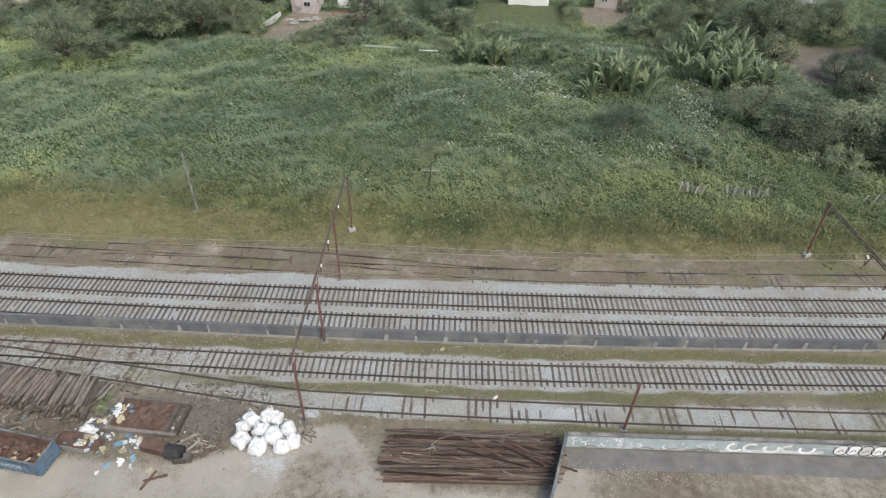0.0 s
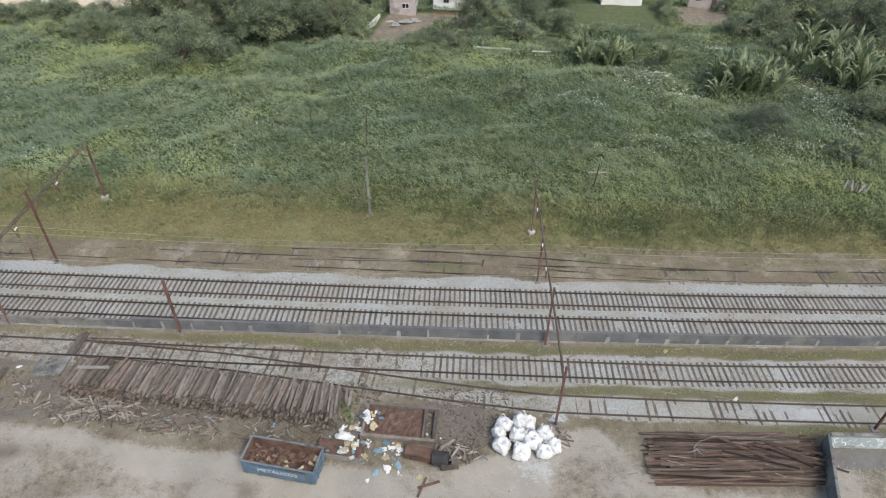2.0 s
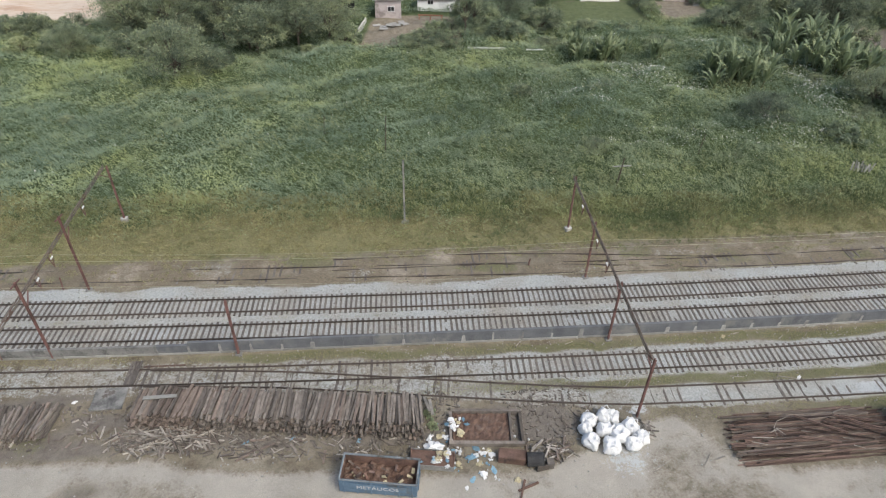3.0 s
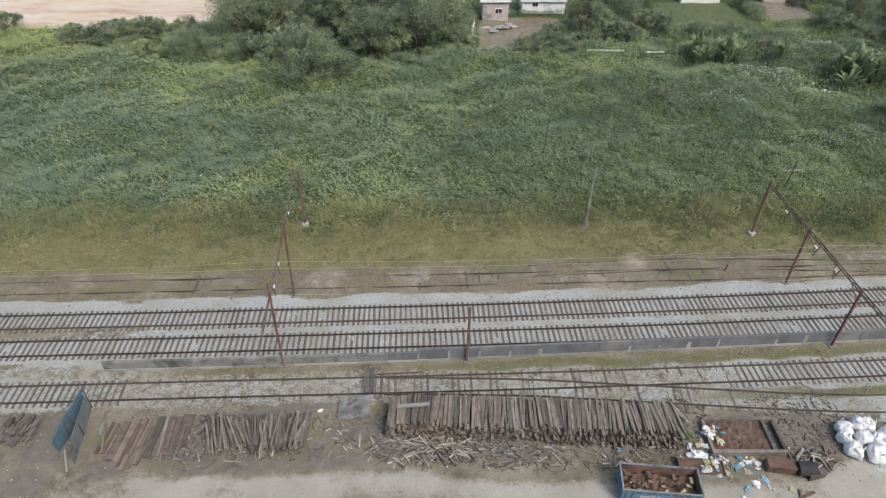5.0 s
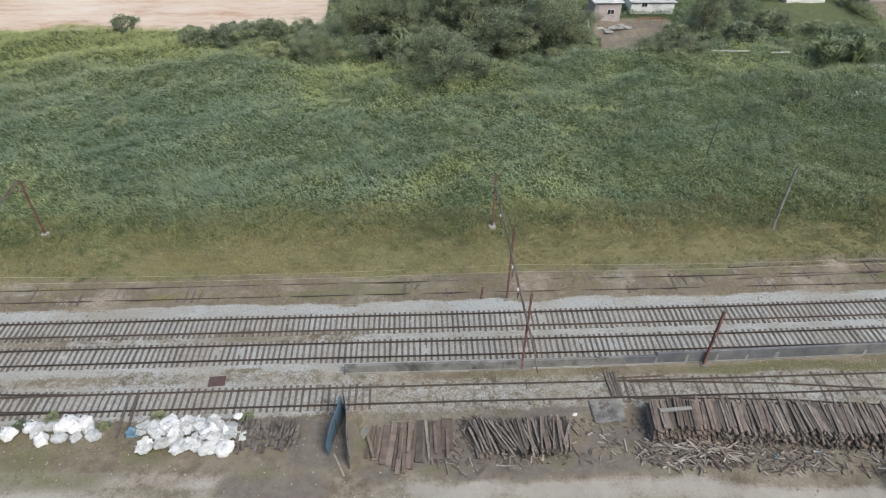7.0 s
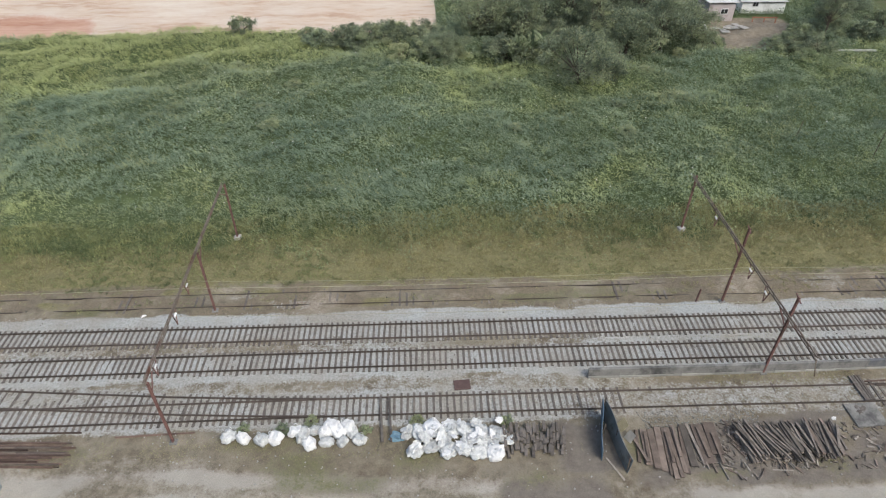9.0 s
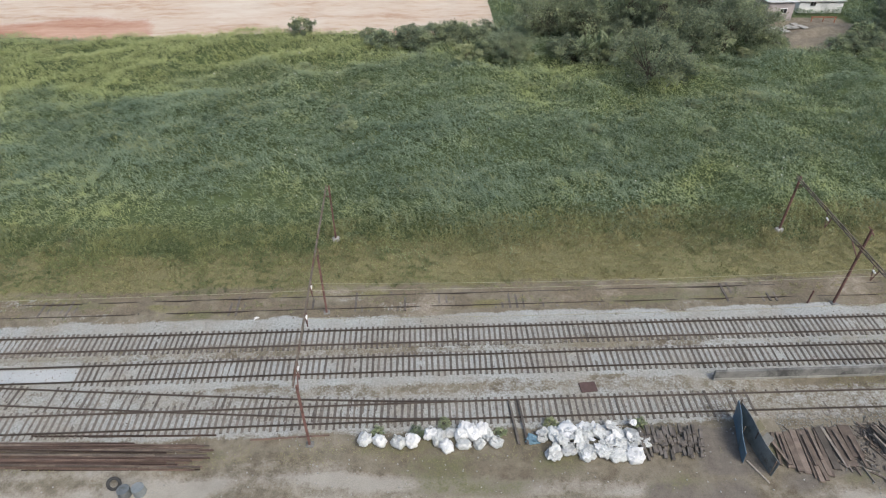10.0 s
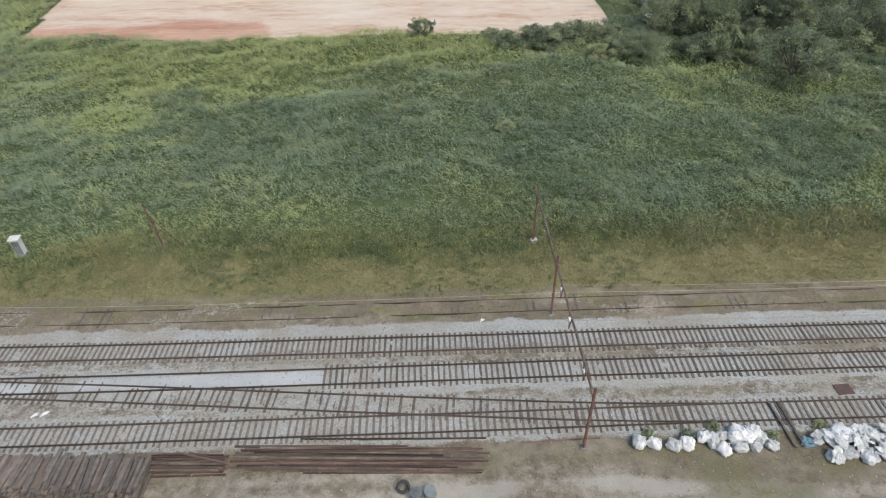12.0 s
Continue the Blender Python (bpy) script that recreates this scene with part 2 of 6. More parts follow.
    col = mix(n, l, share("mown", 0.3), col, tone((0.07, 0.09, 0.045), (0.13, 0.15, 0.075)))
    col = mix(n, l, share("clay", 0.2), col, clay_tone())
    col = mix(n, l, share("cement", 0.15), col, tone((0.33, 0.35, 0.36), (0.45, 0.47, 0.478), n1))
    l.new(col, b.inputs["Base Color"])
    bn = n.new("ShaderNodeBump")
    bn.inputs["Distance"].default_value = 0.06
    l.new(math_node(n, l, "ADD", n3, math_node(n, l, "MULTIPLY", n4, 0.6)), bn.inputs["Height"])
    l.new(bn.outputs[0], b.inputs["Normal"])
    return m


M_GROUND = ground_material()

# ---- mesh helpers ----


def mesh_of(name, verts, faces, material):
    me = bpy.data.meshes.new(name)
    me.from_pydata([tuple(v) for v in verts], [], faces)
    me.materials.append(material)
    me.update()
    return me


def bulk(name, verts, quads, material, **attrs):
    """A large mesh out of arrays: verts N x 3, quads F x 4, and float values by vertex."""
    me = bpy.data.meshes.new(name)
    me.vertices.add(len(verts))
    me.vertices.foreach_set("co", np.asarray(verts, np.float32).ravel())
    k = quads.shape[1]
    me.loops.add(quads.size)
    me.polygons.add(len(quads))
    me.polygons.foreach_set("loop_start", np.arange(0, quads.size, k, dtype=np.int32))
    me.loops.foreach_set("vertex_index", quads.astype(np.int32).ravel())
    for key, value in attrs.items():
        me.attributes.new(key, "FLOAT", "POINT").data.foreach_set("value", np.asarray(value, np.float32))
    me.materials.append(material)
    me.update(calc_edges=True)
    me.validate()
    return me


def link(ob, parent):
    ob.parent = parent
    return ob


def part(name, me, parent, label="", m=None):
    ob = link(new(name, me), parent)
    if m is not None:
        ob.matrix_basis = m
    return tagged(ob, label)


def thing(name, x, y, z=0.0, rz=0.0, label="", category="", group="", kind=""):
    ob = new(name)
    ob.matrix_basis = pose(x, y, z, 0, 0, rz)
    return tagged(ob, label, category, group, kind)


def single(name, me, m, label, category, group="", kind=""):
    ob = new(name, me)
    ob.matrix_basis = m
    return tagged(ob, label, category, group, kind)


BOX = [(0, 3, 2, 1), (4, 5, 6, 7), (0, 1, 5, 4), (1, 2, 6, 5), (2, 3, 7, 6), (3, 0, 4, 7)]


def box_verts(sx, sy, sz, jitter=0.0, rng=random, base=True):
    z0, z1 = (0, sz) if base else (-sz / 2, sz / 2)
    v = [(x * sx / 2, y * sy / 2, z) for z in (z0, z1) for x, y in ((-1, -1), (1, -1), (1, 1), (-1, 1))]
    return [tuple(c + rng.uniform(-jitter, jitter) for c in p) for p in v]


def box(name, sx, sy, sz, material, jitter=0.0, base=True):
    return mesh_of(name, box_verts(sx, sy, sz, jitter, random, base), BOX, material)


def bevelled(name, sx, sy, sz, material, width=0.03, segments=2):
    bm = bmesh.new()
    bmesh.ops.create_cube(bm, size=1)
    bmesh.ops.scale(bm, vec=(sx, sy, sz), verts=bm.verts)
    bmesh.ops.translate(bm, vec=(0, 0, sz / 2), verts=bm.verts)
    bmesh.ops.bevel(bm, geom=bm.edges[:], offset=width, segments=segments, affect="EDGES")
    me = bpy.data.meshes.new(name)
    bm.to_mesh(me)
    bm.free()
    me.materials.append(material)
    return me


def tube(name, a, b, r0, r1, material, sides=8):
    """A tapered round bar from a to b."""
    a, b = Vector(a), Vector(b)
    q = (b - a).to_track_quat("Z", "Y").to_matrix()
    v = []
    for p, r in ((a, r0), (b, r1)):
        v += [p + q @ Vector((r * math.cos(2 * math.pi * i / sides), r * math.sin(2 * math.pi * i / sides), 0)) for i in range(sides)]
    f = [(i, (i + 1) % sides, sides + (i + 1) % sides, sides + i) for i in range(sides)] + [tuple(range(sides))[::-1], tuple(range(sides, 2 * sides))]
    return mesh_of(name, v, f, material)


def bar(name, a, b, w, h, material):
    """A square bar from a to b."""
    a, b = Vector(a), Vector(b)
    q = (b - a).to_track_quat("Z", "Y").to_matrix()
    v = [p + q @ Vector((x * w / 2, y * h / 2, 0)) for p in (a, b) for x, y in ((-1, -1), (1, -1), (1, 1), (-1, 1))]
    return mesh_of(name, v, BOX, material)


def sweep(name, pts, profile, material):
    """A profile (across, up) swept along points on the plan."""
    pts = [Vector(p) for p in pts]
    v, k = [], len(profile)
    for i, p in enumerate(pts):
        d = pts[min(i + 1, len(pts) - 1)] - pts[max(i - 1, 0)]
        side = Vector((-d.y, d.x, 0)).normalized()
        v += [p + side * a + Vector((0, 0, u)) for a, u in profile]
    f = [(i * k + j, i * k + (j + 1) % k, (i + 1) * k + (j + 1) % k, (i + 1) * k + j) for i in range(len(pts) - 1) for j in range(k)]
    f += [tuple(range(k))[::-1], tuple(range(len(v) - k, len(v)))]
    return mesh_of(name, v, f, material)


RNG = np.random.default_rng(7)


def lattice(seed, size=256):
    return np.random.default_rng(seed).random((size, size))


def field_noise(x, y, scale, seed):
    """Smooth noise of 0 to 1 over the plan, with features of about that many metres."""
    g = lattice(seed)
    u, v = np.asarray(x) / scale + 1000.3, np.asarray(y) / scale + 1000.7
    i, j = np.floor(u).astype(int), np.floor(v).astype(int)
    a, b = u - i, v - j
    a, b = a * a * (3 - 2 * a), b * b * (3 - 2 * b)
    q = lambda p, r: g[p % 256, r % 256]
    return (q(i, j) * (1 - a) + q(i + 1, j) * a) * (1 - b) + (q(i, j + 1) * (1 - a) + q(i + 1, j + 1) * a) * b


def smooth(v, a, b):
    t = np.clip((v - a) / (b - a), 0, 1)
    return t * t * (3 - 2 * t)


# ---- the plan: all tracks follow one gentle line ----
LINE = (-1.076, -2.166, 1.098, 5.224, 2.7, 41.542)


def line(x):
    """The far rail of the far main track; straight on beyond both ends."""
    x = np.asarray(x, float)
    c = np.clip(x, -146.0, 38.0)
    slope = np.polyval(np.polyder(LINE), c / 100) / 100
    return np.polyval(LINE, c / 100) + slope * (x - c)


def offsets(table):
    xs, ds = zip(*table)
    return lambda x: line(x) + np.interp(x, xs, ds)


TRACK_A = offsets([(-400, -0.78), (400, -0.78)])
TRACK_B = offsets([(-400, -4.0), (-141, -4.05), (-100, -3.78), (-75, -3.75), (-37, -3.88), (0, -3.95), (400, -3.9)])
TRACK_C = offsets([(-400, -8.9), (-139, -8.68), (-127, -8.52), (-108, -8.45), (-87, -8.3), (-60, -8.3), (-47, -8.4), (-23, -8.55), (0, -8.8), (20, -8.68), (400, -8.7)])
TRACK_D = offsets([(-50, -8.42), (-44, -8.6), (-36, -9.1), (-26, -10.28), (-21, -10.9), (-17, -11.4), (-11.2, -11.98), (-1, -12.2), (8, -12.36), (20, -12.56), (31, -12.8), (400, -13.5)])
TRACK_F = offsets([(-400, -4.0), (-160, -4.0), (-141.5, -4.37), (-132.5, -4.98), (-123.8, -5.69), (-115.6, -6.4), (-108, -7.03), (-99, -7.75), (-92, -8.15), (-86, -8.32)])
TRACK_E = offsets([(-400, 3.3), (-130, 3.25), (-100, 3.45), (-60, 3.5), (-30, 3.3), (0, 2.75), (400, 2.7)])
TRACK_G = offsets([(-60, 3.6), (-36, 4.3), (-20, 4.6), (-10, 4.0), (0, 3.0), (8, 2.7), (400, 2.7)])

# ---- ground: one sheet to the horizon ----


def steps(*spans):
    out = []
    for a, b, d in spans:
        out += list(np.arange(a, b, d))
    return np.array(out)


GX = steps((-2400, -400, 200), (-400, -200, 10), (-200, -150, 1.5), (-150, 45, 0.45), (45, 100, 1.5), (100, 300, 10), (300, 2401, 200))
GY = steps((-600, -100, 100), (-100, 10, 10), (10, 20, 1.0), (20, 56, 0.36), (56, 135, 0.9), (135, 200, 5), (200, 500, 30), (500, 3000, 250))


def mound(x, y):
    """The height of the ground: flat at the tracks, uneven under the wild growth."""
    wild = smooth(y, 52.5, 60) * (1 - smooth(y, 104, 112) * 0.8)
    u, v = x * 0.94 + y * 0.34, y * 0.94 - x * 0.34
    swell = field_noise(u / 3.4, v, 4.2, 14) * 0.7 + field_noise(u / 3.0, v, 1.9, 15) * 0.3
    h = 1.6 * (swell - 0.4) * smooth(y, 57, 66) + 1.0 * (field_noise(x, y, 9, 1) - 0.4) + 0.7 * (field_noise(x, y, 3.7, 2) - 0.5) + 0.25 * (field_noise(x, y, 1.7, 12) - 0.5)
    edge = 0.22 * (field_noise(x, y, 1.6, 3) - 0.42) * smooth(y - line(x), 1.6, 2.6)
    bank = 0.10 * (field_noise(x, y, 1.2, 4) - 0.5) * smooth(line(x) - 10.5 - y, 0, 1.5)
    d = y - line(x)
    bed = 0.09 * (field_noise(x, y, 0.9, 13) - 0.55) * smooth(d, -11, -10) * (1 - smooth(d, 1.5, 2.5))
    crib = 0.0
    for fn, lift in ((TRACK_A, 0.034), (TRACK_B, 0.034), (TRACK_C, 0.012)):
        crib = crib + lift * (1 - smooth(abs(y - fn(x)), 0.45, 0.75))
    return wild * h + edge + bank + bed * 0.6 + crib


def lush_edge(x):
    return 53.2 + 2.6 * (field_noise(x, 0 * x, 9, 5) - 0.5) + 1.5 * (field_noise(x, 0 * x, 2.5, 6) - 0.5) - 2.0 * smooth(x, -20, 30)


def clay_edge(x):
    return np.interp(x, [-400, -176, -174, -133, -110, -92, -80, -77, -75], [190, 150, 111.5, 108, 109.4, 106.5, 106.5, 110, 190])


def between(v, a, b, soft):
    return smooth(v, a - soft, a + soft) * (1 - smooth(v, b - soft, b + soft))


def make_ground():
    x, y = np.meshgrid(GX, GY)
    x, y = x.ravel(), y.ravel()
    d = y - line(x)
    nx, ny = len(GX), len(GY)
    i = np.arange((nx - 1) * (ny - 1))
    a = (i // (nx - 1)) * nx + i % (nx - 1)
    quads = np.stack([a, a + 1, a + nx + 1, a + nx], 1)
    z = mound(x, y)
    n4, n9 = field_noise(x, y, 4, 21), field_noise(x, y, 9, 22)
    wob = 0.7 * (field_noise(x, y, 2.2, 23) - 0.5)
    near = lambda fn, w, s=0.35: 1 - smooth(abs(y - fn(x) + wob * 0.5), w - s, w + s)
    gravel = between(d + wob, -5.6, 1.75, 0.3)
    gravel = np.maximum(gravel, near(TRACK_C, 1.65) * (0.52 + 0.36 * smooth(x, -26, -12) + 0.22 * smooth(-x, 66, 76)))
    gravel = np.maximum(gravel, near(TRACK_D, 1.15) * smooth(x, -46, -40) * (0.6 + 0.25 * smooth(x, -14, -4)))
    gravel = np.maximum(gravel, near(TRACK_F, 1.5) * (1 - smooth(x, -95, -85)) * 0.65)
    gravel = np.maximum(gravel, between(d, -7.5, -5.4, 0.5) * (1 - smooth(x, -66, -58)) * 0.5)
    gravel = gravel * (1 - 0.45 * between(d + wob, -2.9, -1.2, 0.3) * smooth(-x, 45, 75)) * (1 - 0.25 * between(d, -6.5, 2.2, 0.3) * smooth(field_noise(x * 0.3, y, 1.7, 30), 0.5, 0.75))
    moss = between(d + wob, -7.25, -6.15, 0.25) * smooth(x, -60, -32)
    moss = np.maximum(moss, between(y - TRACK_C(x) + wob, -2.55, -1.35, 0.3) * smooth(x, -33, -18) * 0.9)
    moss = np.maximum(moss, between(y - TRACK_D(x) + wob, -2.4, -1.0, 0.4) * smooth(x, -6, 6) * 0.85)
    moss = np.maximum(moss, 0.85 * smooth(n4, 0.3, 0.6) * between(y, 26.4, 30, 1.0) * between(x, -92, -50, 3))
    moss = np.maximum(moss, 0.7 * smooth(n4, 0.5, 0.75) * between(d, -12, -10, 1.0) * between(x, -118, -70, 5))
    road = np.interp(x, [-400, -135, -118, -98, -77, -62, -47, -32, -24, -18, -14, -8, -5, 6, 9, 400], [28.5, 29, 30.3, 29.6, 27.6, 26.4, 25.6, 24.2, 23.6, 24.2, 26, 27.6, 23.4, 23, 26.4, 28])
    dust = 1 - smooth(y + 1.6 * (n4 - 0.5) - road, -0.9, 0.9)
    track_marks = between((y + 0.3 * wob - np.interp(x, [-160, -98, -60], [26, 27.8, 25])) % 1.9, 0.0, 1.0, 0.3)
    dust = dust * (0.7 + 0.6 * smooth(field_noise(x * 0.35, y, 1.6, 27), 0.25, 0.7)) * (0.9 - smooth(-x, 45, 75) * (0.45 - 0.4 * track_marks)) * (0.6 + 0.5 * smooth(0.5 * n9 + 0.5 * n4, 0.3, 0.6)) * (1 - 0.65 * smooth(x, 8, 10))
    # Puddle and darker earth; the second term also paints the skip's shadow.
    wet_shade = np.maximum.reduce([between(x, -76, -69, 1.2) * between(y, 25.0, 27.0, 0.5), 0.5 * between(x, -36, -30, 2) * between(y, 20, 22.2, 0.8), between(x, -50, -43, 2) * between(y, 19.5, 24, 1) * 0.8, between(x, -72, -67, 1.5) * between(y, 27.2, 32, 0.8) * 0.8, 0.75 * between(x, -67, -15, 2.0) * between(y + wob, 25.9, 31.6, 0.8), 0.3 * between(x, -80, -66, 2) * between(y, 26.8, 31.8, 0.8)])
    wet_shade = wet_shade * (0.35 + 1.1 * smooth(field_noise(x * 0.4, y, 1.3, 28), 0.25, 0.7))
    dust = dust * (1 - 0.8 * np.clip(wet_shade, 0, 1))
    # The far right yard lies in shade: painted here as darker earth.
    wet_shade = np.maximum(wet_shade, 0.9 * between(x + wob, 46, 62, 1.5) * between(y, 88, 103, 1.5))
    edge = lush_edge(x)
    straw = between(y + wob, line(x) + 2.0 + 1.5 * n4, edge + 1.5, 0.8) * 0.85
    band = field_noise(x * 0.22, y, 1.1, 24)
    straw *= 1 - 0.85 * between(d, 1.9, 5.6 + 0.8 * smooth(x, -50, -20), 0.8) * smooth(band + 0.15 * smooth(x, -60, -20), 0.28, 0.5)
    straw *= 1 - 0.35 * between(d, 1.5, 5.0, 0.8) * smooth(field_noise(x, y, 2.4, 33), 0.3, 0.6)
    loam = between(d + wob, 1.7, 5.4 + 0.9 * smooth(x, -50, -20), 0.5) * (0.3 + 0.75 * smooth(field_noise(x * 0.25, y, 0.9, 29), 0.35, 0.6)) * (0.72 + 0.28 * smooth(x, -70, -40))
    earth = between(d, 1.8, 5.2, 0.6) * smooth(field_noise(x * 0.3, y, 1.3, 25), 0.5, 0.75)
    gravel = np.maximum(gravel, earth * 0.4)
    moss = np.maximum(moss, 0.75 * between(d, 1.6, 6.0, 0.5) * smooth(field_noise(x * 0.3, y, 1.3, 26), 0.5, 0.75))
    moss = np.maximum(moss, 0.55 * near(TRACK_D, 1.4) * smooth(x, 8, 14) * smooth(n4, 0.3, 0.6))
    moss = np.maximum(moss, 0.5 * between(d, -2.6, -1.9, 0.3) * smooth(n4, 0.4, 0.7))
    lush = smooth(y + wob * 3 + 2 * (n4 - 0.5), edge - 1.6, edge + 1.8)
    clay = smooth(y + 1.5 * wob, clay_edge(x) - 0.5, clay_edge(x) + 0.5) * (y < 210)
    yard = between(x + wob, -34 + (y - 96) * 0.15, -18, 0.8) * between(y + wob, 96.5, 111, 0.8)
    loam_yard = between(x + wob, 46, 62, 1.5) * between(y, 88, 103, 1.5)
    yard = np.maximum(yard, between(x + wob, 18, 27, 1.0) * between(y, 109, 118, 1.0))
    mown = between(x + wob, 0, 15, 1) * between(y, 105, 118, 1.5)
    lush = lush * (1 - clay) * (1 - yard) * (1 - mown) * (1 - loam_yard)
    straw = straw * (1 - yard) * (1 - loam_yard)
    cement = between(y - TRACK_B(x), -0.66, 0.66, 0.12) * between(x, -136, -117, 0.8) + between(y - TRACK_B(x) + 0.2, -0.75, 0.55, 0.12) * between(x, -150, -138, 0.8)
    cement = np.maximum(cement, 0.58 * np.exp(-((x + 12.4) / 3.0) ** 2 - ((y - 24.0) / 2.0) ** 2) + 0.6 * np.exp(-((x + 10.6) / 1.6) ** 2 - ((y - 28.2) / 0.9) ** 2))
    cement = np.maximum(cement, 0.66 * between(y - TRACK_D(x), -0.6, 0.6, 0.2) * between(x, 6.5, 9.8, 0.8))
    me = bulk("ground", np.stack([x, y, z], 1), quads, M_GROUND, tan=yard, loam=loam, gravel=gravel * 0.9 + 0.02, moss=moss * (0.5 + 0.4 * n4), dust=dust, wet_shade=wet_shade * 0.8, straw=straw, lush=lush, clay=clay, red=np.clip(0.95 * between(x + 3 * (n4 - 0.5), -176, -134.5, 1.2) * (1 - smooth(y + 5 * (n9 - 0.5), 114, 121)) + 0.35 * (1 - smooth(y, 109, 112)), 0, 1), mown=mown, cement=cement * 0.95)
    for p in me.polygons:
        p.use_smooth = True
    tagged(new("ground", me), "earth, ballast and dusty yard beside the railway", "ground", kind="structure")


make_ground()

# ---- railway tracks ----
LIGHT_RAIL = [(-0.05, 0.0), (0.05, 0.0), (0.05, 0.015), (0.012, 0.028), (0.012, 0.09), (0.03, 0.1), (0.03, 0.128), (-0.03, 0.128), (-0.03, 0.1), (-0.012, 0.09), (-0.012, 0.028), (-0.05, 0.015)]
RAIL = [(-0.065, 0.0), (0.065, 0.0), (0.065, 0.02), (0.014, 0.035), (0.014, 0.115), (0.036, 0.125), (0.036, 0.158), (-0.036, 0.158), (-0.036, 0.125), (-0.014, 0.115), (-0.014, 0.035), (-0.065, 0.02)]
GAUGE = 1.55


def track(name, fn, x0, x1, spacing, label, parts_from, sink=None, length=2.35, seed=1, rails=(1, -1), top=0.07, bare=0.0):
    rng = random.Random(seed)
    t = thing(name, 0, 0, 0, 0, label, "railway track", "railway tracks")
    xs = np.arange(x0, x1 + 0.1, 2.0)
    ys = fn(xs)
    slope = np.gradient(ys, xs)
    for s in rails:
        off = s * GAUGE / 2
        pts = [(x - off * g / math.hypot(1, g), y + off / math.hypot(1, g), top - 0.006) for x, y, g in zip(xs, ys, slope)]
        part("rail", sweep("rail", pts, LIGHT_RAIL, M_RAIL), t)
    kinds = [mesh_of("sleeper", box_verts(0.185, length, 0.16, 0.02, rng), BOX, M_SLEEPER) for _ in range(5)]
    rest, x, count = [], x0 + 0.2, 0
    while x < x1:
        depth = sink(x, rng) if sink else rng.uniform(-0.025, 0.0)
        if depth is not None and rng.random() >= bare:
            y, g = float(fn(x)), math.degrees(math.atan((float(fn(x + 0.5)) - float(fn(x - 0.5)))))
            m = pose(x, y + rng.uniform(-0.06, 0.06), top - 0.16 + depth, rng.uniform(-0.3, 0.3), rng.uniform(-1.5, 1.5), g + rng.uniform(-1.6, 1.6))
            if count < 300 and x > parts_from:
                part("sleeper", rng.choice(kinds), t, "", m)
                count += 1
            else:
                rest.append(m)
        x += spacing * rng.uniform(0.93, 1.07)
    if rest:
        v, f = [], []
        for m in rest:
            f += [tuple(len(v) + k for k in q) for q in BOX]
            v += [m @ Vector(p) for p in box_verts(0.185, length, 0.16, 0.02, rng)]
        tagged(part("sleeper_row", mesh_of("sleeper_row", v, f, M_SLEEPER), t), kind="stuff")
    return t


def sink_c(x, rng):
    if -66 < x < -48:
        return rng.uniform(-0.125, -0.06) if rng.random() < 0.9 else None
    if -46 < x < -20:
        return rng.uniform(-0.10, -0.04)
    if x < -99:
        return rng.uniform(-0.055, -0.005)
    return rng.uniform(-0.05, -0.008)


def sink_d(x, rng):
    if 6.5 < x < 10 or -14 < x < -6:
        return rng.uniform(-0.14, -0.08)
    return rng.uniform(-0.118, -0.055)


def sink_b(x, rng):
    if -137 < x < -117 or x < -139:
        return None if rng.random() < 0.93 else -0.06
    return rng.uniform(-0.03, 0.0)


def sink_e(x, rng):
    return rng.uniform(-0.02, 0.085) if field_noise(x, 0.0, 6, 31) > (0.38 if x < -80 or x > 0 else 0.6) else None


track("railway_track", TRACK_A, -210, 110, 0.44, "main railway track with rusty rails on worn wooden sleepers", -118, seed=1)
track("railway_track", TRACK_B, -210, 110, 0.46, "second main track with rusty rails beside a low concrete wall", -118, sink_b, seed=2)
track("railway_track", TRACK_C, -210, 110, 0.49, "siding with worn sleepers partly buried in gravel", -100, sink_c, seed=3)
track("railway_track", TRACK_D, -47, 110, 0.52, "curving siding with half buried sleepers and thin moss", -47, sink_d, length=2.15, seed=4, top=0.074)
track("railway_track", TRACK_F, -150, -88, 0.49, "turnout track crossing over between two sidings", -150, lambda x, r: r.uniform(-0.08, -0.02), length=2.3, seed=5, top=0.066)
track("railway_track", TRACK_E, -210, 110, 0.6, "overgrown disused track sunk in dry grass", -125, sink_e, seed=6, top=-0.06)
track("railway_track", TRACK_G, -34, 60, 0.6, "abandoned branch track almost hidden by earth and grass", -34, sink_e, seed=8, top=-0.05)

# ---- low concrete wall between the tracks: panels with lime streaks ----


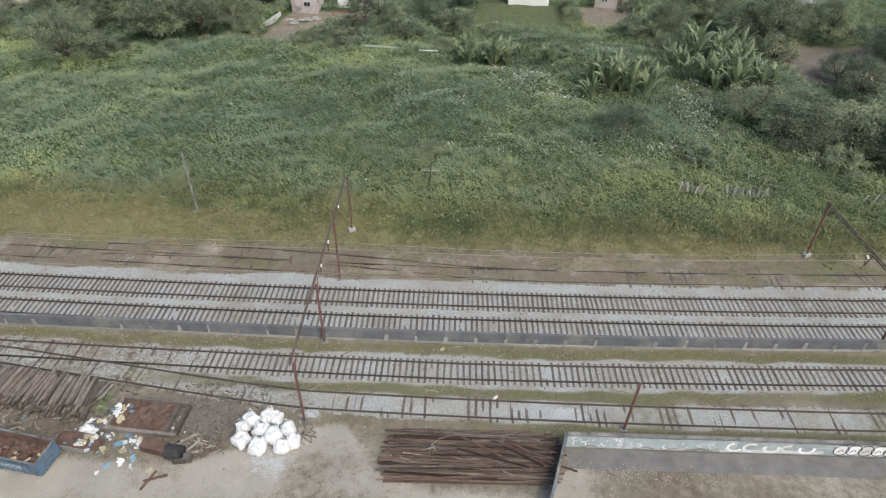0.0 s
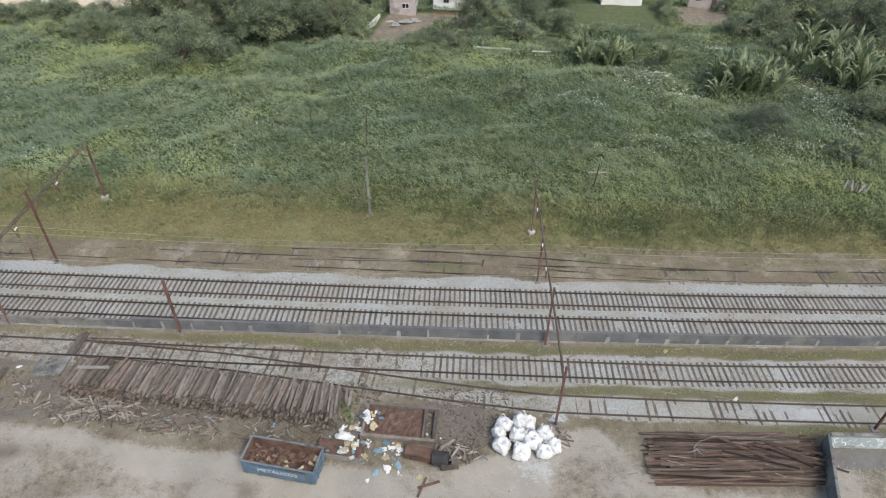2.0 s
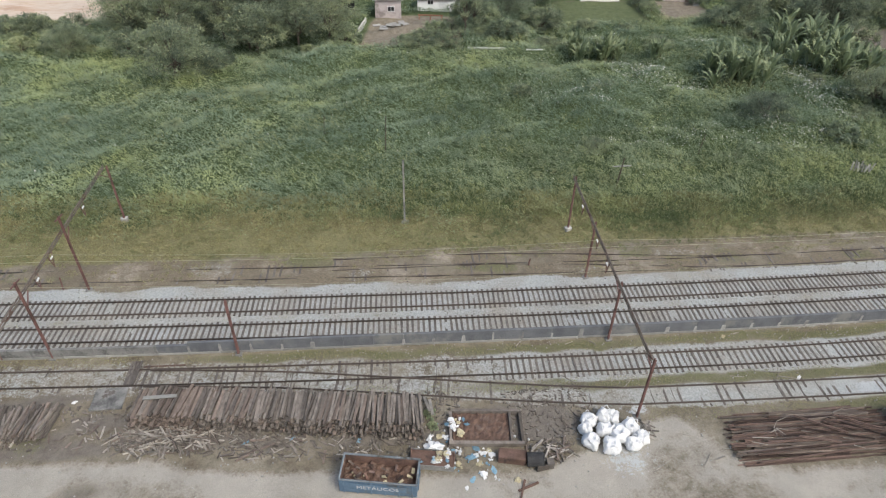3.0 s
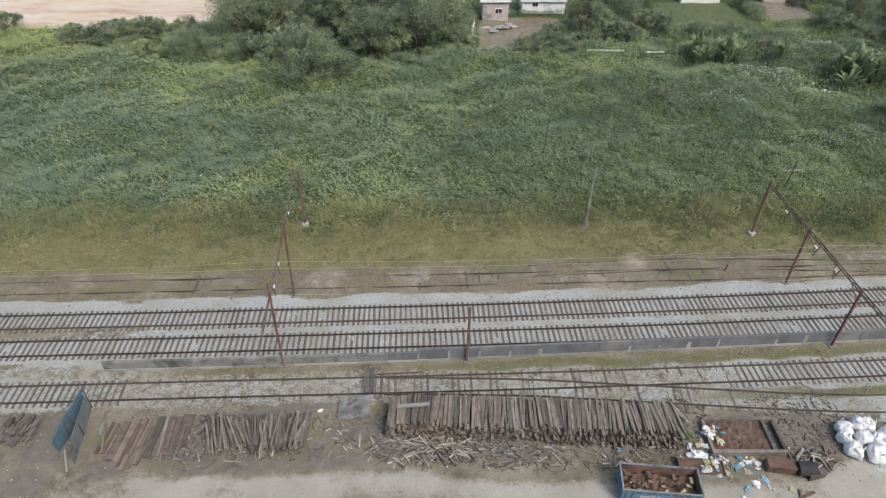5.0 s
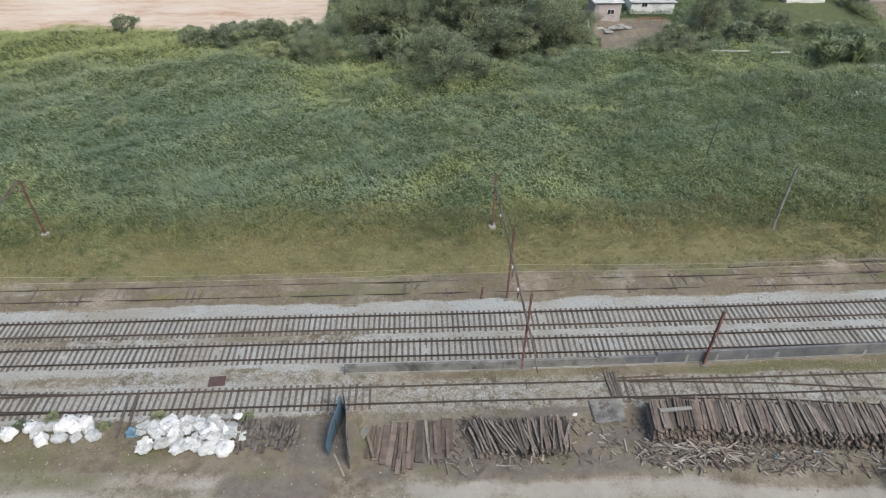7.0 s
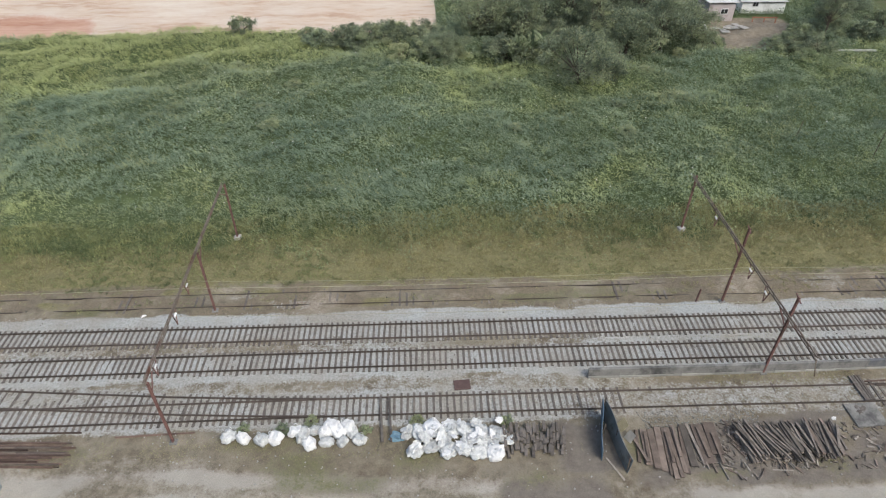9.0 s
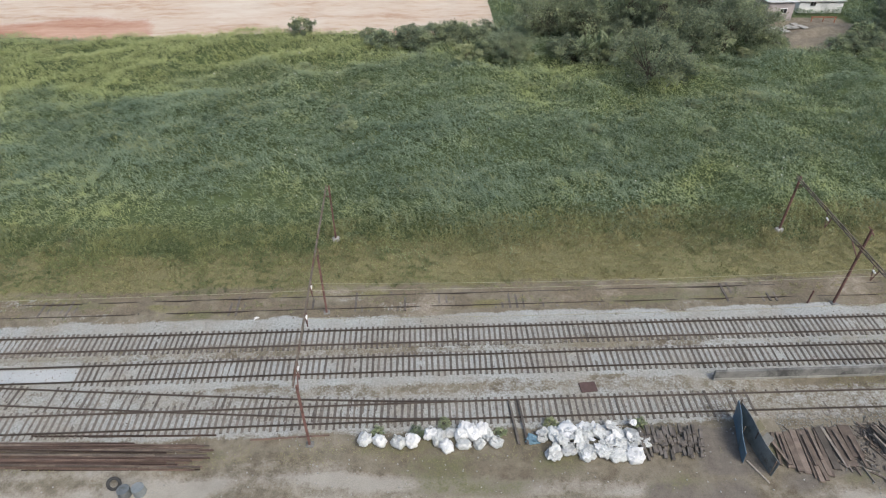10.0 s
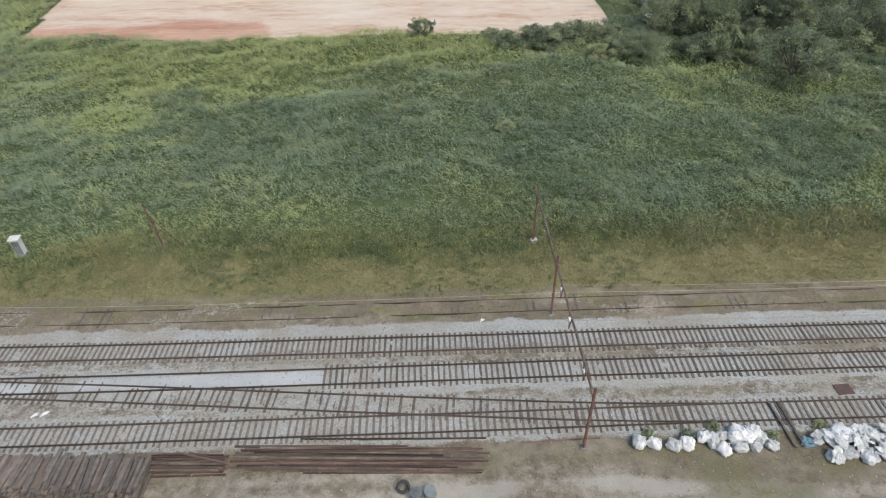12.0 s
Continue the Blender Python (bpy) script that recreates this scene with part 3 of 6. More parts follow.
def track_wall():
    w = tagged(new("wall_tracks"), "low sooty concrete wall with pale streaked joints beside the rails", "wall", kind="structure")
    fn = lambda x: float(line(x)) - 5.72 - 0.35 * float(smooth(x, -20, -60))
    x, k, rng = -68.4, 0, random.Random(5)
    panel = [box("wall_panel", 2.385, 0.22, 1.15, M_WALL_DARK if i < 2 else M_CONCRETE, 0.006) for i in range(3)]
    plinth = box("wall_plinth", 2.385, 0.25, 0.3, M_STREAK, 0.03)
    while x < 70:
        g = math.degrees(math.atan2(fn(x + 2.4) - fn(x), 2.4))
        cx, cy = x + 1.2, (fn(x) + fn(x + 2.4)) / 2
        h = 1.2 if x > -45 else 0.97
        dark = rng.random() < float(np.interp(x, [-52, -46], [0.0, 1.0]))
        p = part("wall_panel", panel[k % 2] if dark else panel[2], w, "", pose(cx, cy, -0.15, 0, 0, g))
        p.scale = (1.0, 1.0, h)
        part("wall_base", plinth, w, "", pose(cx, cy - 0.02, -0.1, 0, 0, g))
        if dark and rng.random() < 0.9:
            s = rng.uniform(0.10, 0.26)
            top, lean = rng.uniform(0.5, 0.95), rng.uniform(0.0, 0.1)
            v = [(-s * 0.8, 0, -0.12), (s * 0.9, 0, -0.12), (s * 0.55 + lean * 0.3, 0, top), (-s * 0.6 + lean * 0.3, 0, top)]
            v += [(a, 0.02, c) for a, b, c in v]
            part("lime_streak", mesh_of("lime_streak", v, BOX, M_LIME), w, "pale lime streak at a joint", pose(x, fn(x) - 0.133, 0.12, 0, 0, g))
        x, k = x + 2.4, k + 1


track_wall()

# ---- wild growth on the field ----


def unit(v):
    return v / np.maximum(np.linalg.norm(v, axis=1, keepdims=True), 1e-6)


def leaf_mesh(name, p, d, length, width, material, tint, dry, droop=0.0):
    """Pointed leaves, folded along the middle, from points p in directions d."""
    n = len(p)
    side = unit(np.cross(d, np.array([0, 0, 1.0]) + RNG.normal(0, 0.35, (n, 3))))
    down = np.array([0, 0, -1.0])
    l, w = length[:, None], width[:, None]
    mid = p + d * l * 0.5
    v = np.stack([p, mid + side * w / 2 + down * l * 0.04, p + d * l + down * l * droop, mid - side * w / 2 + down * l * 0.04], 1).reshape(-1, 3)
    q = np.arange(4 * n).reshape(n, 4)
    return bulk(name, v, q, material, tint=np.repeat(tint, 4), dry=np.repeat(dry, 4))


def blade_mesh(name, p, d, length, width, material, tint, dry, bend=0.6):
    """Arching grass blades: two joints each."""
    n = len(p)
    flat = d.copy()
    flat[:, 2] = 0
    flat = unit(flat + RNG.normal(0, 0.05, (n, 3)))
    side = np.stack([-flat[:, 1], flat[:, 0], np.zeros(n)], 1)
    l, w = length[:, None], width[:, None]
    mid = p + d * l * 0.55
    tip = mid + unit(d * (1 - bend) + flat * bend + np.array([0, 0, -0.25]) * bend) * l * 0.5
    v = np.stack([p - side * w * 0.35, p + side * w * 0.35, mid + side * w / 2, mid - side * w / 2, tip + side * w * 0.1, tip - side * w * 0.1], 1).reshape(-1, 3)
    b = 6 * np.arange(n)[:, None]
    q = np.concatenate([b + np.array([0, 1, 2, 3]), b + np.array([3, 2, 4, 5])])
    return bulk(name, v, q, material, tint=np.repeat(tint, 6), dry=np.repeat(dry, 6))


def scatter(count, x0, x1, y0, y1):
    return RNG.uniform(x0, x1, count), RNG.uniform(y0, y1, count)


def open_ground(x, y):
    """Where the clay lot, the yards or the mown plot leave no wild growth."""
    yard = (x > -34.5 + (y - 96) * 0.15) & (x < -17.5) & (y > 96.3) & (y < 112)
    yard |= (x > 47) & (x < 62) & (y > 88) & (y < 103)
    yard |= (x > 18) & (x < 27) & (y > 109) & (y < 118)
    yard |= (x > 0) & (x < 15) & (y > 105) & (y < 119)
    return yard | (y > clay_edge(x) - 0.4)


def canopy(x, y):
    return (0.2 + 0.8 * smooth(y - lush_edge(x), -0.5, 5 + 9 * smooth(-x, 92, 104))) * (0.2 + 1.3 * field_noise(x, y, 2.8, 41) * field_noise(x, y, 8, 42) + 0.5 * field_noise(x, y, 1.2, 43))


def field_tint(x, y):
    """How light the growth is: slow drifts, patches, the paler stand beside the clay lot with sunlight painted in, and
    a lift for haze far off.
    """
    u, v = x * 0.94 + y * 0.34, y * 0.94 - x * 0.34
    t = 0.585 + 0.34 * (field_noise(x, y, 14, 51) - 0.5) + 0.24 * (field_noise(u / 3, v, 2.6, 52) - 0.5) + 0.16 * (field_noise(x, y, 1.1, 54) - 0.5)
    # Paler far left; the last term paints distance haze into the leaf tint.
    t += 0.16 * smooth(-x, 70, 120) * smooth(y, 72, 92) * (0.3 + 1.2 * field_noise(x, y, 11, 53)) + 0.08 * smooth(y, 75, 100)
    blob = lambda cx, cy, rx, ry: np.exp(-((x - cx) / rx) ** 2 - ((y - cy) / ry) ** 2)
    # Far left blobs: yellow-green growth, plus sun through a cloud gap painted as tint.
    t += 0.42 * blob(-120, 102, 28, 6) + 0.2 * blob(-145, 95, 22, 8) + 0.5 * blob(-142, 97, 8, 2.5) + 0.55 * blob(-133, 91, 7, 2.5) + 0.4 * blob(-125, 87, 5, 1.8) + 0.2 * blob(-150, 80, 16, 6) + 0.15 * blob(-42, 86, 30, 9) + 0.12 * blob(-75, 78, 14, 9) - 0.26 * blob(-108, 90, 14, 6) - 0.12 * blob(-126, 82, 8, 3.5)
    t += (0.05 + 0.06 * smooth(-x, 90, 112) + 0.05 * smooth(x, -30, -10)) * (1 - smooth(y, 58, 70))
    return t - 0.07 * smooth(x, 10, 40)


def field_olive(x, y):
    """How far the growth has turned olive and straw: along the railway, in the grassy corner, and beside the clay lot."""
    edge = 1 - smooth(y - lush_edge(x) + 3 * (field_noise(x, y, 3, 77) - 0.5), 0.0, 5.0 + 4.0 * smooth(-x, 85, 100))
    corner = smooth(x, -32, -12) * (1 - smooth(y + 5 * (field_noise(x, y, 6, 68) - 0.5), 63, 70))
    lot = smooth(-x, 78, 104) * smooth(y + 8 * (field_noise(x, y, 9, 69) - 0.5), 84, 92)
    return np.clip(0.36 * edge + 0.30 * corner * (0.5 + field_noise(x, y, 2.2, 70)) + 0.26 * lot, 0, 0.6)


def wild_field():
    x, y = scatter(1150000, -215, 100, 49.0, 134)
    keep = (y > lush_edge(x) - 0.2 + 2.4 * (field_noise(x, y, 2.6, 78) - 0.5) + RNG.normal(0, 1.7, len(x))) & ~open_ground(x, y)
    reach = np.hypot(y, 38) * 0.71 + 4
    keep &= (x > -109 - reach) & (x < reach) & (RNG.random(len(x)) < np.where((y > 114) & (x > -165), 0.35, 1.0))
    x, y = x[keep], y[keep]
    corner = smooth(x, -32, -12) * (1 - smooth(y, 62, 70))
    soft = smooth(-x, 78, 96) * (1 - smooth(y + 3 * (field_noise(x, y, 4, 79) - 0.5), 60, 67))
    tall = smooth(field_noise(x, y, 7, 61) + 0.28 * (1 - smooth(y, 56, 66)) + 0.12 * smooth(-x, 60, 110) + 0.3 * corner + 0.5 * soft, 0.45, 0.62)
    grass = RNG.random(len(x)) < 0.24 + 0.5 * tall + 0.18 * soft
    tint = field_tint(x, y) + RNG.normal(0, 0.05, len(x))
    straw = (RNG.random(len(x)) < 0.05 + 0.30 * smooth(field_noise(x, y, 5, 62), 0.66, 0.8)) * RNG.uniform(0.35, 0.9, len(x))
    straw = np.clip(straw + field_olive(x, y), 0, 0.9)
    # broad weeds
    k = ~grass
    n = int(k.sum())
    z = mound(x[k], y[k]) + canopy(x[k], y[k]) * np.sqrt(RNG.random(n))
    az, el = math.pi + 0.4 + 2.0 * (field_noise(x[k], y[k], 5, 67) - 0.5) + RNG.normal(0, 1.1, n), RNG.uniform(0.1, 1.0, n)
    d = np.stack([np.cos(az) * np.cos(el), np.sin(az) * np.cos(el), np.sin(el)], 1)
    me = leaf_mesh("field_weeds", np.stack([x[k], y[k], z], 1), d, RNG.uniform(0.2, 0.55, n) * (1 - 0.35 * soft[k]), RNG.uniform(0.055, 0.14, n) * (1 - 0.45 * soft[k]), G_FIELD, tint[k], straw[k], 0.12)
    tagged(new("field_weeds", me), "dense tangle of green broad-leaved weeds on the field", "weeds", kind="stuff")
    # tall grass in loose tufts, laid over by the wind
    each = 9
    cx, cy, ct, cs = x[grass][::each], y[grass][::each], tint[grass][::each], straw[grass][::each]
    own = RNG.normal(0, 0.085, len(cx)) + 0.03
    dead = (RNG.random(len(cx)) < 0.06) * RNG.uniform(0.2, 0.6, len(cx))
    size = RNG.uniform(0.6, 1.3, len(cx))
    rep = lambda a: np.repeat(a, each)
    n = len(cx) * each
    ox, oy = RNG.normal(0, 0.26, n), RNG.normal(0, 0.26, n)
    gx, gy = rep(cx) + ox, rep(cy) + oy
    az = math.pi + 0.5 + 1.3 * (field_noise(gx, gy, 6, 63) - 0.5) + RNG.normal(0, 0.7, n)
    el = RNG.uniform(0.55, 1.3, n)
    d = np.stack([np.cos(az) * np.cos(el), np.sin(az) * np.cos(el), np.sin(el)], 1)
    d = unit(d + np.stack([ox, oy, 0 * ox], 1) * 0.9)
    p = np.stack([gx, gy, mound(gx, gy) + canopy(gx, gy) * 0.55 - 0.15 + RNG.uniform(0, 0.25, n)], 1)
    short = 1 - 0.5 * smooth(-gx, 92, 104) * (1 - smooth(gy, 60, 72))
    low = 0.45 + 0.55 * smooth(gy - lush_edge(gx), -1.0, 4.0)
    me = blade_mesh("tall_grass", p, d, RNG.uniform(0.5, 1.05, n) * rep(size) * short * low, RNG.uniform(0.03, 0.065, n), G_FIELD, rep(ct + own) + RNG.normal(0, 0.03, n), np.clip(rep(cs + dead), 0, 0.9))
    tagged(new("tall_grass", me), "tall green grass arching over in the wind", "grass", kind="stuff")


wild_field()


def short_grass():
    """Tufts of dry and green grass along the far side of the tracks, moss-green tufts between them."""
    cx, cy = scatter(30000, -165, 50, 43.3, 59)
    d = cy - line(cx)
    f = field_noise(cx, cy, 3, 71)
    edge = lush_edge(cx)
    streak = field_noise(cx * 0.18, cy, 0.75, 75)
    keep = (d > 1.7 + 0.9 * f) & (cy < edge + 3.5) & (RNG.random(len(cx)) < np.clip(0.08 + 0.75 * smooth(streak, 0.48, 0.66) + 0.95 * smooth(d, 4.2, 6.6), 0, 1) * (0.45 + 0.55 * smooth(f, 0.1, 0.5)))
    cx, cy, edge = cx[keep], cy[keep], edge[keep]
    up = smooth(cy - edge, -4.5, 1.0)
    green = np.clip(0.40 + 0.35 * up + 1.0 * (field_noise(cx, cy, 6, 72) - 0.5) + 0.95 * (field_noise(cx * 0.6, cy, 1.5, 74) - 0.5) + 0.25 * smooth(-cx, 60, 100) - 0.12 * between(cx, -62, -20, 8) + RNG.normal(0, 0.22, len(cx)), 0, 1)
    size = RNG.uniform(0.2, 0.5, len(cx)) * (0.75 + 0.9 * up) * (0.55 + 0.45 * smooth(cy - line(cx), 4.0, 6.5))
    tone = 0.5 + 0.5 * (field_noise(cx, cy, 1.9, 76) - 0.5) + RNG.normal(0, 0.2, len(cx))
    each = 15
    rep = lambda a: np.repeat(a, each)
    n = len(cx) * each
    spread = rep(size) * 0.5
    x, y = rep(cx) + RNG.normal(0, 1, n) * spread, rep(cy) + RNG.normal(0, 0.8, n) * spread
    xs, ys, dr, sc, tn = [x], [y], [np.clip(0.95 - rep(green) + RNG.normal(0, 0.08, n), 0, 1)], [rep(size) * RNG.uniform(0.7, 1.2, n)], [rep(tone)]
    for fn, lo, hi, x0, x1, n in ((line, -7.2, -6.2, -60, 60, 15000), (TRACK_C, -2.5, -1.3, -35, 60, 14000), (TRACK_D, -2.3, -1.0, -10, 60, 9000), (line, 0.9, 2.4, -150, 45, 3500), (line, -2.75, -1.85, -150, 45, 2500), (TRACK_D, -0.7, 0.7, 6, 60, 3000), (line, -12.5, -10.6, -125, -70, 7000)):
        x = RNG.uniform(x0, x1, n)
        y = fn(x) + RNG.uniform(lo, hi, n)
        k = field_noise(x, y, 1.8, 73) > 0.38
        m = int(k.sum())
        xs.append(x[k]), ys.append(y[k]), dr.append(np.clip(RNG.normal(0.55, 0.2, m), 0, 1)), sc.append(RNG.uniform(0.10, 0.22, m)), tn.append(RNG.normal(0.55, 0.15, m))
    x, y, dry, ln, tone = map(np.concatenate, (xs, ys, dr, sc, tn))
    n = len(x)
    az, el = RNG.uniform(0, 2 * np.pi, n), RNG.uniform(0.4, 1.35, n)
    d = np.stack([np.cos(az) * np.cos(el), np.sin(az) * np.cos(el), np.sin(el)], 1)
    p = np.stack([x, y, mound(x, y) - 0.02], 1)
    me = leaf_mesh("short_grass", p, d, ln, 0.012 + ln * 0.08, G_DRY, tone, dry, 0.15)
    tagged(new("short_grass", me), "dry yellowish grass along the railway", "grass", kind="stuff")


short_grass()


def flowers():
    x, y = scatter(60000, -120, 70, 58, 98)
    bed = smooth(field_noise(x, y, 5, 81), 0.52, 0.78) * (0.25 + 0.75 * smooth(x, -12, 12)) * smooth(y, 60, 70)
    k = (RNG.random(len(x)) < 0.014 + 0.75 * bed * smooth(x, -32, 2)) & ~open_ground(x, y)
    x, y = x[k], y[k]
    p = np.stack([x, y, mound(x, y) + canopy(x, y) + 0.12], 1)
    n = len(x)
    az = RNG.uniform(0, 2 * np.pi, n)
    d = np.stack([np.cos(az) * 0.8, np.sin(az) * 0.8, np.full(n, 0.6)], 1)
    me = leaf_mesh("white_flowers", p, d, RNG.uniform(0.10, 0.2, n), RNG.uniform(0.08, 0.15, n), G_FLOWER, np.zeros(n), np.zeros(n))
    tagged(new("white_flowers", me), "small white flowers scattered over the weeds", "flowers", kind="stuff")


flowers()

# ---- trees and bushes ----


def limb(p, q, r0, r1, verts, faces, sides=6):
    p, q = Vector(p), Vector(q)
    m = (q - p).to_track_quat("Z", "Y").to_matrix()
    b = len(verts)
    for c, r in ((p, r0), (q, r1)):
        verts += [c + m @ Vector((r * math.cos(6.2832 * i / sides), r * math.sin(6.2832 * i / sides), 0)) for i in range(sides)]
    faces += [(b + i, b + (i + 1) % sides, b + sides + (i + 1) % sides, b + sides + i) for i in range(sides)]


def tree_parts(seed, height, radius, stem, clumps, leaves, size, tone, shape=1.0):
    """Trunk and crown of one tree standing at the origin."""
    rng = np.random.default_rng(seed)
    v, f = [], []
    limb((0, 0, -0.3), (0.1, 0.05, stem), 0.045 * radius + 0.05, 0.03 * radius + 0.03, v, f)
    mid = (height + stem * 0.6) / 2
    cz = []
    for _ in range(clumps):
        a, u = rng.uniform(0, 6.283), rng.uniform(-0.75, 1.0)
        r = radius * math.sqrt(max(0.05, 1 - abs(u) ** (2 * shape))) * rng.uniform(0.4, 1.12)
        c = np.array([r * math.cos(a), r * math.sin(a), mid + u * (height - mid) * rng.uniform(0.6, 1.12)])
        c[2] = max(c[2], 0.35)
        cz.append(c)
        if rng.random() < 0.45:
            limb((0.1, 0.05, stem * rng.uniform(0.6, 1.0)), tuple(c * np.array([0.85, 0.85, 0.95])), 0.018 * radius + 0.02, 0.015, v, f, 5)
    cz = np.array(cz)
    cr = radius * rng.uniform(0.10, 0.34, clumps)
    which = rng.integers(0, clumps, leaves)
    ball = unit(rng.normal(0, 1, (leaves, 3))) * (rng.random((leaves, 1)) ** 0.4) * rng.uniform(0.7, 1.35, (leaves, 1))
    ball[:, 2] *= 0.75
    p = cz[which] + ball * cr[which][:, None]
    p[:, 2] = np.maximum(p[:, 2], 0.1)
    out = unit(p - np.array([0, 0, mid * 0.6]))
    d = unit(out * 0.6 + rng.normal(0, 0.6, (leaves, 3)) + np.array([0, 0, 0.1]))
    lum = tone + 0.12 + 0.2 * rng.normal(0, 1, clumps)[which] + rng.normal(0, 0.14, leaves)
    crown = leaf_mesh("crown", p, d, rng.uniform(0.6, 1.2, leaves) * size, rng.uniform(0.35, 0.6, leaves) * size, G_TREE, lum, (rng.random(leaves) < 0.04) * 0.5, 0.1)
    return mesh_of("trunk", v, f, M_BARK), crown


TREE_KINDS = {}


def tree(kind, x, y, s=1.0, tall=1.0, rz=0.0):
    spec = {
        "bush": ("bush", (11, 3.4, 3.2, 0.6, 38, 5600, 0.29, 0.42), "rounded dark green bush on the weedy field", "bush"),
        "oak": ("tree", (12, 7.0, 5.0, 2.4, 90, 10500, 0.35, 0.40), "broad leafy tree with an uneven dark green crown", "tree"),
        "round": ("tree", (13, 8.0, 4.2, 3.0, 70, 8600, 0.35, 0.52), "leafy tree with a lighter green rounded crown", "tree"),
        "grey": ("tree", (14, 6.0, 4.6, 1.4, 70, 9000, 0.28, 0.26), "dark grey-green tree with fine leaves", "tree"),
        "tall": ("tree", (15, 10.0, 2.6, 4.0, 42, 5200, 0.30, 0.36, 1.6), "slender tall dark tree beside the dirt yard", "tree"),
        # Much like the oak, with deep shade put into its low leaf tone.
        "shade": ("tree", (18, 7.0, 5.0, 2.0, 90, 10000, 0.33, 0.16), "dense green tree beside the dirt yard, leaves darkened for deep shade", "tree"),
        "shrub": ("shrub", (16, 2.2, 2.4, 0.4, 32, 2600, 0.34, 0.60), "low leafy green shrub among tall grass", "shrub"),
        "pale": ("shrub", (17, 2.6, 2.0, 0.5, 28, 2600, 0.32, 0.78), "pale silvery green shrub", "shrub"),
    }[kind]
    z = float(mound(np.array([x]), np.array([y]))[0]) - 0.05
    m = pose(x, y, z, 0, 0, rz) @ Matrix.Diagonal((s, s, s * tall, 1))
    if kind in TREE_KINDS:
        return copy_thing(TREE_KINDS[kind], m)
    t = thing(spec[0], 0, 0, 0, 0, spec[2], spec[3], "trees and bushes round the field")
    trunk, crown = tree_parts(*spec[1])
    part("trunk", trunk, t)
    part("crown", crown, t)
    t.matrix_basis = m
    TREE_KINDS[kind] = t
    return t


def wood():
    rng = random.Random(21)
    fixed = [("grey", -58.5, 86.5, 1.15, 1.0), ("bush", -54, 88.5, 1.0, 1.0), ("oak", -49, 96.5, 0.95, 1.0), ("round", -43, 98.5, 0.95, 1.0), ("oak", -38.5, 101, 0.85, 1.0),
             ("bush", -67, 95.5, 1.1, 1.0), ("grey", -70, 104.5, 0.9, 1.1), ("oak", -63.5, 103, 0.95, 1.1), ("round", -56, 105, 1.05, 1.0), ("oak", -50, 107.5, 1.0, 1.15),
             ("round", -44, 109, 1.0, 1.0), ("tall", -54, 98, 0.9, 0.9), ("bush", -36, 98, 0.8, 0.9), ("oak", -39, 112, 0.9, 1.0), ("oak", -66, 112, 1.0, 1.0), ("round", -58, 115, 1.1, 1.0), ("oak", -49, 117, 1.1, 1.0),
             ("tall", -17.2, 99.5, 1.0, 0.95), ("tall", -15.5, 102.5, 0.9, 0.85), ("bush", -24.5, 95, 0.75, 0.7), ("bush", -20.5, 94.8, 0.8, 0.8), ("bush", -13.5, 104, 0.9, 1.0), ("oak", -9, 110, 0.8, 0.9), ("bush", -4, 105, 1.0, 1.0), ("shrub", -11, 99, 1.1, 1.0),
             ("shade", 38.5, 70.5, 0.95, 0.8), ("shade", 46, 71, 1.1, 0.85), ("grey", 35.5, 75.5, 0.8, 0.8), ("shade", 43, 77.5, 0.8, 0.75), ("shade", 50, 66.5, 1.1, 0.9), ("shade", 54.5, 74, 1.1, 0.9), ("bush", 42.5, 66.2, 0.9, 0.8),
             ("grey", 18.5, 71, 0.66, 0.75), ("bush", -4.5, 66, 0.55, 0.7), ("shrub", 26, 66, 0.9, 0.9), ("bush", 31.5, 71, 0.6, 0.7),
             ("oak", 49, 107.5, 0.95, 1.0), ("round", 56, 104.5, 0.9, 1.0), ("oak", 61.5, 96.5, 0.9, 1.0), ("grey", 51.5, 89.0, 0.55, 1.1), ("oak", 73, 104, 1.2, 1.0), ("grey", 44, 103, 0.85, 1.0), ("shade", 66, 86, 1.1, 1.0), ("bush", 45, 96, 0.9, 1.2), ("oak", 72, 95, 1.2, 1.0),
             ("pale", -82.8, 94.8, 1.0, 0.9), ("bush", -78.5, 97.5, 0.9, 0.8), ("shrub", -108.7, 108.6, 0.9, 1.15), ("bush", 31, 108, 1.1, 1.1), ("oak", 38, 114, 0.9, 1.0), ("bush", 16.5, 112, 0.55, 1.1), ("bush", 15.8, 116, 0.55, 1.1), ("oak", -3, 117, 0.9, 0.9), ("bush", 26, 103, 1.0, 0.9), ("bush", 29, 98, 0.8, 0.9), ("bush", -23.8, 97.2, 0.75, 0.75), ("shrub", -21.5, 98.8, 1.0, 1.0), ("bush", -19.8, 100.5, 0.7, 1.0), ("shrub", -26.3, 96.6, 0.7, 0.8), ("pale", -62.5, 93.8, 1.0, 1.0), ("grey", 52, 84, 0.8, 0.9)]
    for k, x, y, s, tall in fixed:
        tree(k, x, y, s, tall, rng.uniform(0, 360))
    for i in range(15):
        x = -79 - i * 1.3 + rng.uniform(-0.8, 0.8)
        tree(rng.choice(["shrub", "shrub", "shrub", "bush"]), x, float(clay_edge(np.array(x))) - rng.uniform(1.2, 6), rng.uniform(0.7, 1.05), rng.uniform(0.7, 1.0), rng.uniform(0, 360))
    for i in range(34):
        x = rng.uniform(-77, -36)
        tree(rng.choice(["bush", "round", "shrub", "pale", "grey", "bush"]), x, rng.uniform(93.5, 110) if x < -58 else rng.uniform(95, 112), rng.uniform(0.4, 0.7), rng.uniform(0.8, 1.2), rng.uniform(0, 360))
